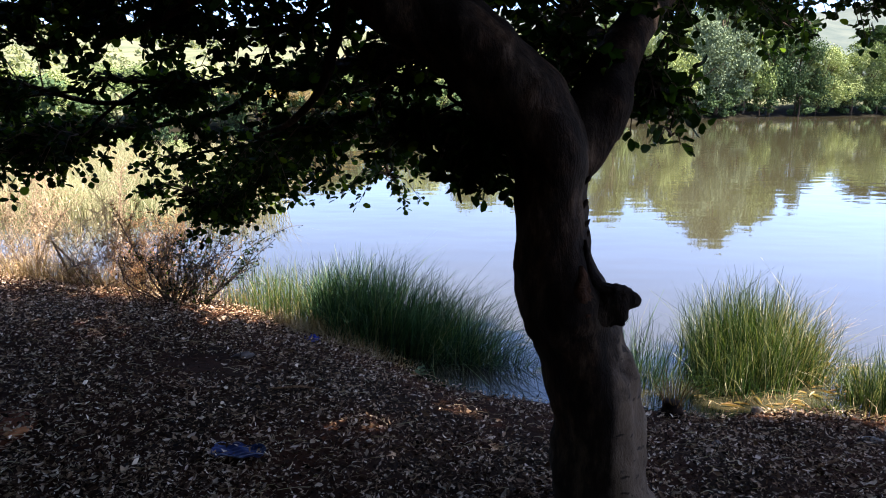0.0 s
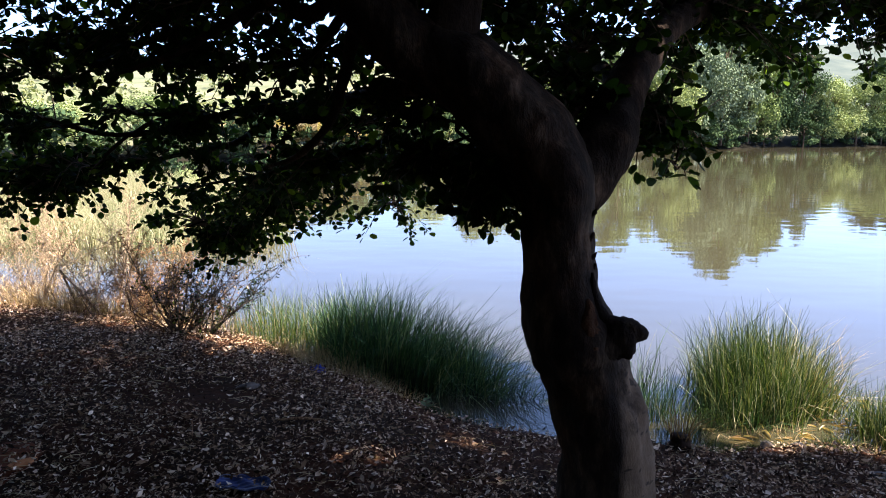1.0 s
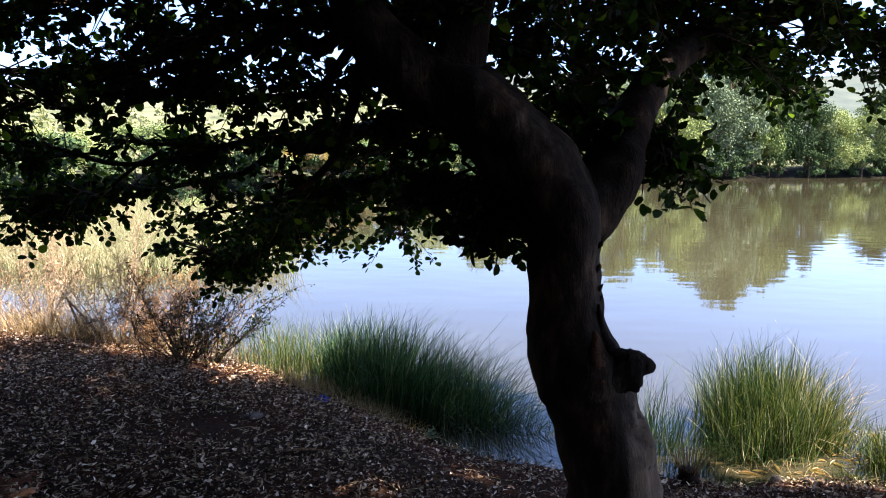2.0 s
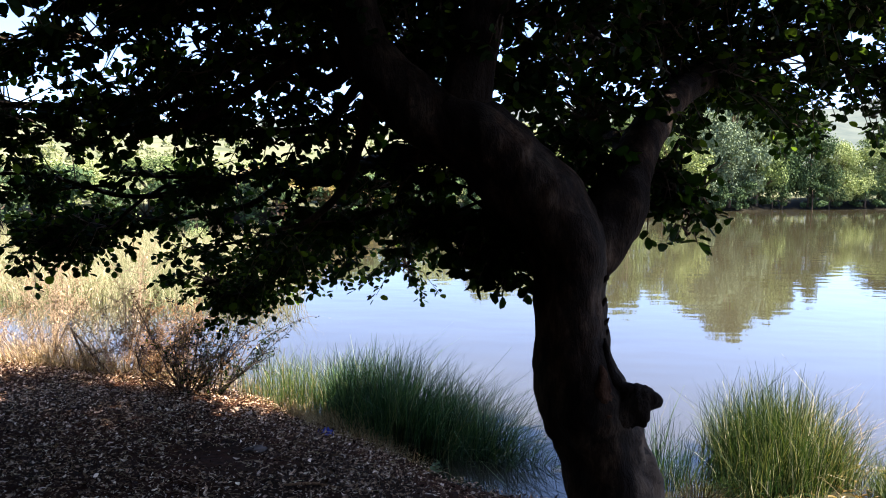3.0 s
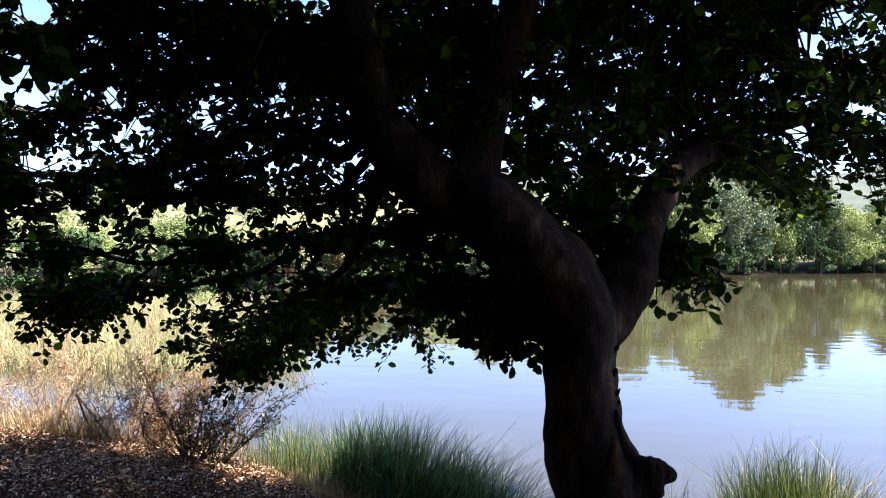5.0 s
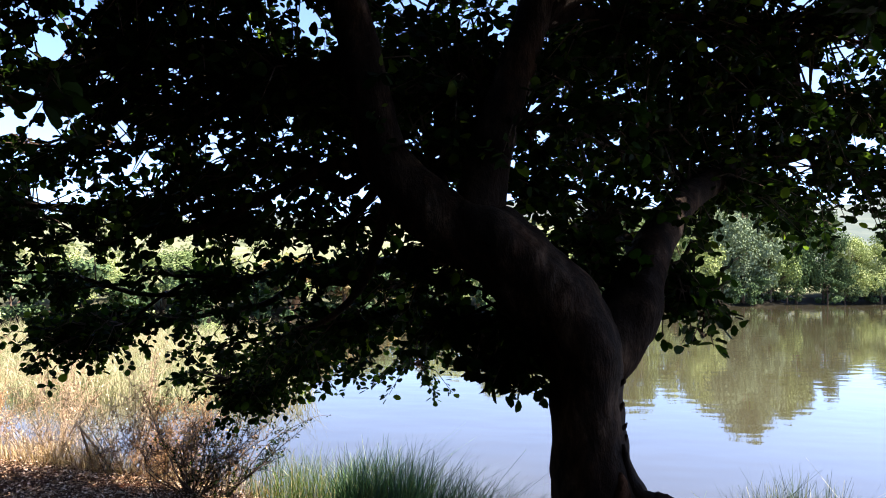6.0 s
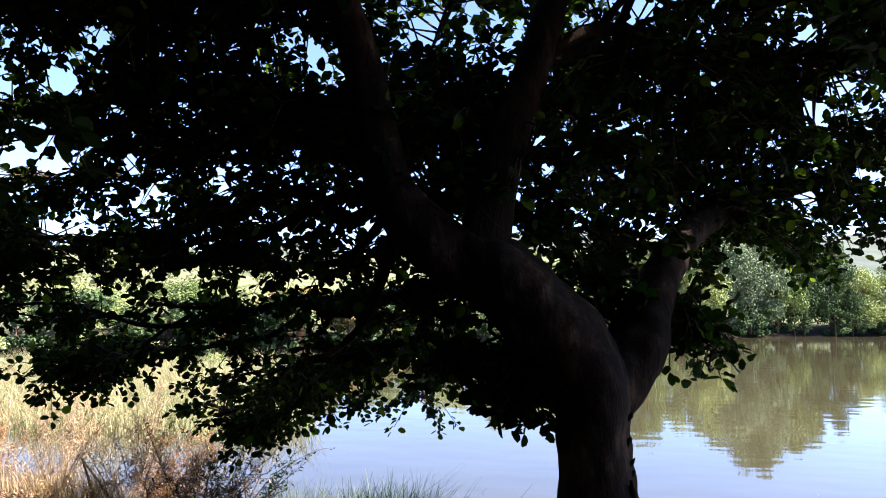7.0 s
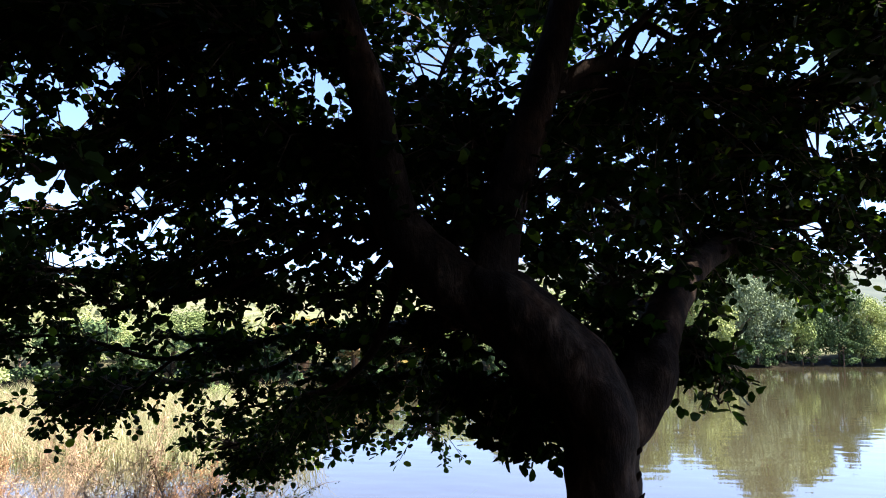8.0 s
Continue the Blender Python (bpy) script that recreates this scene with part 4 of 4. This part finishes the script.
# ---- unseen trees added beside and behind the camera to keep the bank in shade ----
def grove_tree(at, height, base, width, seed, count=13000):
    g = np.random.default_rng(seed)
    x, y = at
    ob = empty("grove_tree", (x, y, float(ground_z(x, y)) - 0.05), "dark green tree added out of view to block light", "tree", "trees of the grove")
    v, f = tube([(0, 0, -0.2), (0.1, 0.05, base * 0.6), (0.0, 0.1, height * 0.75)], [0.22, 0.17, 0.06], 12, 16, 0.1, 3)
    part("trunk", mesh_of("trunk", v, f, M_BARK, True), ob)
    bs, ds = [], []
    for i in range(26):
        a, h = g.uniform(0, 2 * np.pi), g.uniform(base + 0.6, height)
        rr = width * 0.5 * g.uniform(0.2, 0.85)
        c = np.array([rr * math.cos(a), rr * math.sin(a), h])
        if i % 3 == 0:
            v, f = tube([(0.05, 0.05, base * 0.9), c * 0.55 + np.array([0, 0, h * 0.35]), c], [0.08, 0.05, 0.015], 6, 8)
            part("limb", mesh_of("limb", v, f, M_BARK, True), ob)
        d = unit(g.normal(size=(count // 26, 3)))
        bs.append(c + d * g.uniform(0.2, 1.0, (len(d), 1)) * width * 0.2 * np.array([1, 1, 0.7]))
        ds.append(d)
    b, d = np.concatenate(bs), np.concatenate(ds)
    v, f = leaves(b, g.normal(size=b.shape), unit(d + np.array([0, 0, 0.8])), g.uniform(0.13, 0.22, len(b)), 0.9, coarse=True)
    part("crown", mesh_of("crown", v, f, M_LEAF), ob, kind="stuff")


grove_tree((6.3, 0.6), 8.5, 4.8, 6.0, 11)
grove_tree((4.6, -3.8), 8.5, 5.0, 7.0, 12)
grove_tree((-0.8, -4.8), 7.5, 0.8, 7.5, 13)
grove_tree((-5.6, -1.2), 7.0, 0.6, 6.5, 14)
grove_tree((-6.9, 3.0), 6.0, 0.5, 5.5, 15)
grove_tree((2.4, -5.2), 7.0, 0.5, 6.0, 16)
grove_tree((-2.9, -2.4), 7.0, 2.2, 6.5, 18)
grove_tree((8.8, -2.2), 9.0, 5.5, 7.0, 19)
grove_tree((-4.2, 1.4), 6.5, 3.0, 5.0, 21)
grove_tree((7.4, 1.9), 9.0, 4.6, 4.6, 22, 14000)
grove_tree((2.6, -2.6), 9.0, 4.6, 9.0, 23, 30000)
grove_tree((3.6, -0.7), 9.8, 5.2, 8.6, 24, 34000)
for k, at in enumerate(((-9.4, 0.4), (-8.2, -4.4), (-4.2, -7.0), (0.2, -8.6), (-12.0, 4.0))):
    grove_tree(at, 8.0, 0.2, 8.5, 30 + k, 22000)


# low bushes added along the far waterline, dark for the shade under the trees
for k in range(36):
    x = -30 + 2.4 * k + rng.uniform(-0.8, 0.8)
    y = float(np.interp(x, FAR_X, FAR_Y)) + rng.uniform(-0.7, 0.2) + (0.5 if x > 12 else 0.0)
    q = rng.uniform(0.75, 1.2) * (0.9 if x > 12 else 1.0)
    m = pose(x, y, float(ground_z(x, y)) - 0.2, 0, 0, rng.uniform(0, 360)) @ Matrix.Scale(q, 4)
    if k < 35:
        copy_thing(bush_kind, m)
    else:
        bush_kind.matrix_basis = m


for k, (x, y, q) in enumerate(((-9.5, 21.5, 0.55), (-12.5, 22.5, 0.6), (-15.0, 21.0, 0.7), (-7.6, 20.6, 0.4), (-11.0, 19.5, 0.45), (-14.0, 17.5, 0.45), (-17.5, 19.0, 0.7))):
    m = pose(x, y, -0.25, 0, 0, 50 * k) @ Matrix.Scale(q, 4)
    if k < 6:
        copy_thing(lime_bush, m)
    else:
        lime_bush.matrix_basis = m


# ---- palms ----
def palm(at, trunk, reach, fronds, label, mat, seed):
    g = np.random.default_rng(seed)
    x, y = at
    ob = empty("palm", (x, y, float(ground_z(x, y)) - 0.05), label, "palm", "palms on the far bank")
    v, f = tube([(0, 0, -0.1), (0.05, 0.02, trunk * 0.5), (0.02, 0.05, trunk)], [0.22, 0.18, 0.16], 10, 12, 0.15, 5)
    part("trunk", mesh_of("trunk", v, f, M_DRYTWIG, True), ob)
    for k in range(fronds):
        a, up = 2 * np.pi * k / fronds + g.uniform(-0.2, 0.2), g.uniform(0.2, 1.2)
        out = np.array([math.cos(a), math.sin(a), 0])
        r = reach * g.uniform(0.75, 1.1)
        line = [np.array([0, 0, trunk]), np.array([0, 0, trunk + up * r * 0.55]) + out * r * 0.45, np.array([0, 0, trunk + up * r * 0.35]) + out * r * 0.95]
        q = spline(line, 40)
        tan = unit(np.gradient(q, axis=0))
        side = unit(np.cross(tan, [0, 0, 1.0]))
        i = np.arange(5, 40)
        base = np.repeat(q[i], 2, 0)
        sd = np.repeat(side[i], 2, 0) * np.tile([1, -1], len(i))[:, None]
        way = unit(sd + 0.7 * np.repeat(tan[i], 2, 0) + np.array([0, 0, -0.35]) + g.normal(size=base.shape) * 0.12)
        lv, lf = leaves(base, way, np.array([0, 0, 1.0]) + 0.3 * sd, reach * 0.28 * np.repeat(np.sin(np.linspace(0.5, 2.9, len(i))), 2), 0.13)
        tv, tf = tube(line, [0.03, 0.02, 0.008], 4, 10)
        tf = np.concatenate([tf[:, [0, 1, 2]], tf[:, [0, 2, 3]]])
        v, f = joined([(lv, lf), (tv, tf)])
        part("frond", mesh_of("frond", v, f, mat), ob)


palm((-7.6, 31.0), 1.3, 2.0, 15, "low palm with golden dry fronds", M_PALM, 1)
palm((-5.6, 32.2), 0.9, 1.7, 13, "low palm with golden dry fronds", M_PALM, 2)
palm((-3.4, 33.6), 0.8, 1.6, 13, "small palm with straw-coloured fronds", M_PALM, 3)
palm((37.2, 62.0), 4.9, 2.9, 24, "tall palm with dark green drooping fronds", M_FAR, 4)


# ---- scrub on the hills behind the lake ----
n = 1100
a = rng.uniform(-1.15, 1.0, n)
d = 12 + 330 * rng.random(n) ** 1.6
fx = 60 * a + d * np.sin(a * 0.8)
fy = np.interp(fx, FAR_X, FAR_Y) + 4 + d * np.cos(a * 0.8)
fz = ground_z(fx, fy)
per = 70
r = np.repeat(rng.uniform(0.45, 1.15, n) * (1 + d / 90), per)
q = unit(rng.normal(size=(n * per, 3)))
c = np.repeat(np.stack([fx, fy, fz], 1), per, 0) + q * (r * rng.uniform(0.6, 1.0, n * per))[:, None] * np.array([1, 1, 0.75]) + np.stack([0 * r, 0 * r, 0.35 * r], 1)
w = unit(rng.normal(size=c.shape))
sd = unit(np.cross(q + np.array([0, 0, 0.5]), w))
ln = (r * rng.uniform(0.25, 0.45, n * per))[:, None]
v = np.stack([c, c + ln * (0.5 * w + 0.4 * sd), c + ln * w, c + ln * (0.5 * w - 0.4 * sd)], 1).reshape(-1, 3)
M_SCRUB = foliage("scrub_leaf", [(0, (0.09, 0.11, 0.05)), (0.6, (0.18, 0.195, 0.085)), (1, (0.29, 0.275, 0.135))], 0.2, 0.8, 0.1, 0.6, 0.05, (0.13, 0.15, 0.085))
thing("hill_scrub", mesh_of("hill_scrub", v, np.arange(len(v)).reshape(-1, 4), M_SCRUB), "pale green and straw-coloured scrub on the far slopes", "scrub", kind="stuff")


# ---- small things on the bank ----
def stone(at, size, label, mat, seed, flat=0.5, name="stone", category="stone"):
    x, y = at
    bm = bmesh.new()
    bmesh.ops.create_icosphere(bm, subdivisions=3, radius=1.0)
    for vert in bm.verts:
        k = 1 + 0.35 * noise.noise(vert.co * 1.3 + Vector((seed, 0, 0))) + 0.12 * noise.noise(vert.co * 4 + Vector((0, seed, 0)))
        vert.co = Vector((vert.co.x * size[0] * k, vert.co.y * size[1] * k, vert.co.z * size[2] * k))
    me = bpy.data.meshes.new(name)
    bm.to_mesh(me)
    bm.free()
    me.materials.append(mat)
    me.polygons.foreach_set("use_smooth", np.ones(len(me.polygons), bool))
    ob = thing(name, me, label, category)
    ob.location = (x, y, put_z(x, y) + size[2] * flat)
    ob.rotation_euler = (0, 0, seed)
    return ob


def plain(name, low, high, scale, rough=0.9, spec=0.06, bump=0.4):
    m, t, p = material(name, rough, 0, spec)
    k = noise_node(t, scale, 6, 0.65)
    t.links.new(ramp(t, k, [(0.35, low), (0.65, high)]), p.inputs["Base Color"])
    bumped(t, p, k, bump, 0.01)
    return m


M_RED = plain("red_earth", (0.07, 0.018, 0.007), (0.19, 0.055, 0.02), 9)
M_SUN_FLECK = plain("orange_sun_fleck", (0.38, 0.13, 0.05), (0.62, 0.27, 0.12), 18)
M_STONE = plain("pale_stone", (0.12, 0.10, 0.085), (0.30, 0.26, 0.22), 14)
M_GREY = plain("grey_brown_stone", (0.07, 0.055, 0.045), (0.16, 0.13, 0.11), 14)
M_CLAY = plain("dark_clay", (0.018, 0.011, 0.008), (0.05, 0.028, 0.018), 12)
M_BLUE = plain("blue_plastic", (0.02, 0.03, 0.11), (0.04, 0.06, 0.17), 20, 0.5, 0.25, 0.2)
M_BLUE_DEEP = plain("deep_blue_plastic", (0.01, 0.03, 0.30), (0.03, 0.07, 0.50), 25, 0.4, 0.5, 0.2)
M_RIM = plain("pale_plastic_rim", (0.16, 0.18, 0.30), (0.28, 0.30, 0.42), 20, 0.4, 0.5, 0.1)

stone((-1.95, 3.12), (0.24, 0.17, 0.022), "mound of bare red-orange earth among fallen leaves", M_RED, 2.0, 0.1, "earth_mound", "earth mound")
# bright orange lump stands in for a fleck of sunlight on the earth
stone((-1.82, 3.10), (0.06, 0.028, 0.014), "orange lump on the earth mound standing in for a sun fleck", M_SUN_FLECK, 4.0, 2.0, "sun_fleck_lump", "brick")
stone((1.46, 3.56), (0.035, 0.025, 0.015), "small pale stone on the leaf litter", M_STONE, 1.0)
stone((2.2, 4.31), (0.045, 0.03, 0.02), "pale stone at the waterline", M_STONE, 3.0)
stone((2.02, 4.33), (0.04, 0.03, 0.03), "pale stone at the foot of the reeds", M_STONE, 5.0)
stone((2.32, 3.66), (0.06, 0.03, 0.015), "flat pale stone near the water", M_STONE, 6.0)
stone((-1.2, 4.42), (0.07, 0.04, 0.02), "flat grey-brown stone in the leaf litter", M_GREY, 7.0)
stone((1.2, 4.18), (0.18, 0.07, 0.03), "low lump of dark wet clay at the waterline", M_CLAY, 8.0, 0.3, "clay_lump", "clay")


def sticks(name, points, radii, label, mat):
    v, f = tube(points, radii, 8, 20, 0.25, 20)
    return thing(name, mesh_of(name, v, f, mat, True), label, "stick")


def on_ground(x, y, up=0.012):
    return (x, y, put_z(x, y) + up)


sticks("stick", [on_ground(-0.88, 3.83), on_ground(-0.75, 3.9, 0.02), on_ground(-0.62, 3.95)], [0.006, 0.008, 0.004], "thin dry stick lying on the leaves", M_DRYTWIG)
sticks("stick", [on_ground(1.71, 3.19), on_ground(1.9, 3.3, 0.02), on_ground(2.05, 3.42)], [0.008, 0.009, 0.004], "thin grey stick lying on the leaves", M_DRYTWIG)
sticks("stick", [on_ground(-1.45, 3.9), on_ground(-1.3, 3.7, 0.02), on_ground(-1.22, 3.5)], [0.005, 0.006, 0.003], "thin dry stick lying on the leaves", M_DRYTWIG)
sticks("stake", [(-3.55, 6.95, 0.05), (-3.62, 6.93, 0.3), (-3.70, 6.9, 0.56)], [0.016, 0.014, 0.010], "dark leaning stake in the dry grass", M_TWIG)
sticks("stake", [(-3.30, 6.85, 0.08), (-3.5, 6.88, 0.33), (-3.70, 6.9, 0.55)], [0.014, 0.011, 0.008], "dark leaning stake propped on another", M_TWIG)

# blue plastic tray, half sunk in the leaves
x, y = -0.83, 3.02
tray = empty("plastic_tray", (x, y, put_z(x, y) + 0.015), "crumpled blue plastic tray lying in fallen leaves", "litter")
gu, gv = np.meshgrid(np.linspace(-1, 1, 25), np.linspace(-1, 1, 17), indexing="ij")
edge = np.maximum(np.abs(gu), np.abs(gv)) ** 8
h = 0.004 + 0.012 * edge + 0.005 * np.sin(7 * gu + 3 * gv) + 0.004 * np.sin(13 * gv - 5 * gu)
top = np.stack([0.135 * gu * (1 - 0.15 * gv ** 2), 0.085 * gv * (1 - 0.25 * gu ** 2), h], -1).reshape(-1, 3)
low = top - np.array([0, 0, 0.003])
gf = grid_faces(25, 17)
part("tray", mesh_of("tray", *joined([(top, gf), (low, gf[:, ::-1])]), M_BLUE, True), tray)
k = np.linspace(0, 1, 25)
for side in (-1, 1):
    q = np.stack([0.135 * ((1.0 if side < 0 else 0.5) * k * 2 - 1) * 0.95, side * 0.085 * (1 - 0.25 * (2 * k - 1) ** 2), 0.018 + 0.005 * np.sin(9 * k)], 1)
    v, f = tube(q[::3], [0.0018, 0.0028, 0.0015], 6, 24)
    part("rim", mesh_of("rim", v, f, M_RIM, True), tray, "pale rolled rim")
tray.scale = (0.86, 0.8, 1)
tray.rotation_euler = (radians(-6), radians(3), radians(4))

# blue scrap of plastic near the reeds
x, y = -0.93, 5.29
gu, gv = np.meshgrid(np.linspace(-1, 1, 17), np.linspace(-1, 1, 13), indexing="ij")
h = 0.03 + 0.02 * np.sin(5 * gu) * np.cos(4 * gv) + 0.012 * np.sin(11 * gv + 6 * gu) - 0.02 * (gu ** 2 + gv ** 2)
top = np.stack([0.06 * gu * (1 - 0.3 * gv ** 2), 0.045 * gv * (1 - 0.2 * gu ** 2), h], -1).reshape(-1, 3)
gf = grid_faces(17, 13)
scrap = thing("plastic_scrap", mesh_of("plastic_scrap", *joined([(top, gf), (top - np.array([0, 0, 0.002]), gf[:, ::-1])]), M_BLUE_DEEP, True), "crumpled bright blue plastic scrap on the leaves", "litter")
scrap.location = (x, y, put_z(x, y))

# stump of cut reeds at the waterline
x, y = 1.42, 4.17
stump = empty("reed_stump", (x, y, put_z(x, y) - 0.02), "dark stump of cut reeds with dry stalks at the waterline", "stump")
v, f = tube([(0, 0, -0.05), (0.0, 0, 0.05), (0.01, 0.0, 0.12)], [0.085, 0.07, 0.05], 24, 16, 0.35, 18)
part("root_clump", mesh_of("root_clump", v, f, M_CLAY, True), stump)
m = 34
a = rng.uniform(0, 2 * np.pi, m)
v, f = blades(np.stack([0.05 * np.cos(a), 0.05 * np.sin(a), 0.08 + 0 * a], 1), np.stack([np.cos(a), np.sin(a), 0 * a], 1), rng.uniform(0.06, 0.24, m), rng.uniform(0.004, 0.009, m), rng.uniform(0.1, 0.7, m))
part("cut_stalk_bunch", mesh_of("cut_stalk_bunch", v, f, M_RUSSET), stump, "dry cut stalks", "stuff")

# bleached reed debris afloat round the tuft
m = 90
a, r = rng.uniform(-2.4, 0.7, m), rng.uniform(0.3, 0.85, m)
b = np.stack([2.3 + r * np.cos(a), 4.95 + 0.75 * r * np.sin(a), 0.008 + 0.01 * rng.random(m)], 1)
way = rng.normal(size=(m, 3)) * np.array([1, 0.7, 0.06])
v, f = leaves(b, way, np.array([0, 0, 1.0]) + 0.1 * rng.normal(size=(m, 3)), rng.uniform(0.03, 0.13, m), rng.uniform(0.05, 0.12, m))
thing("reed_debris", mesh_of("reed_debris", v, f, M_STRAW), "broken straw-coloured reed stalks afloat round the tuft", "debris", kind="stuff")

# dry stalks lying about in the leaves
m = 2600
a = rng.uniform(0, 2 * np.pi, m)
px, py = rng.uniform(-3.6, 3.0, m), 6.6 - 4.2 * rng.random(m)
ok = np.interp(px, SHORE_X, SHORE_Y) - py > 0.05
px, py, a = px[ok], py[ok], a[ok]
m = len(px)
ln, turn = rng.uniform(0.03, 0.13, m), rng.normal(size=m) * 0.7
line = []
for k, u in enumerate(np.linspace(0, 1, 5)):
    b = a + turn * u
    qx, qy = px + ln * u * np.cos(b), py + ln * u * np.sin(b)
    line.append(np.stack([qx, qy, ground_z(qx, qy) + 0.034 + 0.012 * np.sin(3 * u + a)], 1))
line = np.stack(line, 1)
flat = np.stack([-np.sin(a), np.cos(a), 0 * a], 1)[:, None] * (rng.uniform(0.0008, 0.0018, m)[:, None, None])
v = np.stack([line - flat, line + flat + np.array([0, 0, 0.0012])], 2).reshape(-1, 3)
q = np.array([(2 * k, 2 * k + 1, 2 * k + 3, 2 * k + 2) for k in range(4)])
thing("dry_stalks", mesh_of("dry_stalks", v, (q[None] + (np.arange(m) * 10)[:, None, None]).reshape(-1, 4), M_STRAW), "thin pale dry stalks strewn over the leaf litter", "stalks", kind="stuff")

# trampled straw and sedge round the foot of the sunlit tuft
clump("dry_grass", (2.1, 4.52), 0.3, 130, 0.18, "flattened straw on the mud at the foot of the reeds", M_STRAW, 2.2, 0.005, "grass", oblong=(1.5, 0.5))
clump("dry_grass", (2.62, 4.2), 0.35, 90, 0.18, "flattened bleached straw on the muddy bank", M_STRAW, 2.4, 0.005, "grass", oblong=(1.5, 0.5))
clump("sedge", (2.45, 4.34), 0.12, 220, 0.16, "small grey-green sedge tuft on the mud", M_RUSH, 0.9, 0.004, "sedge")
clump("reed_tuft", (1.62, 4.62), 0.2, 240, 0.42, "thin sunlit rushes beside the dark stump", M_RUSH, 0.5, 0.004)

# seedling on the bank by the reeds
x, y = -0.1, 4.72
seedling = empty("seedling", (x, y, put_z(x, y)), "small green leafy seedling on bare soil", "plant")
v, f = tube([(0, 0, -0.01), (0.004, 0, 0.04), (0.0, 0.004, 0.09)], [0.003, 0.0025, 0.0015], 6, 8)
part("stem", mesh_of("stem", v, f, M_TWIG, True), seedling)
for k in range(9):
    b = np.array([[0.0, 0.0, 0.03 + 0.007 * k]])
    v, f = leaves(b, np.array([[math.cos(2.4 * k), math.sin(2.4 * k), 0.35]]), np.array([[0, 0, 1.0]]), 0.05 - 0.002 * k, 0.8)
    part("leaf", mesh_of("leaf", v, f, M_REED_SUN), seedling)
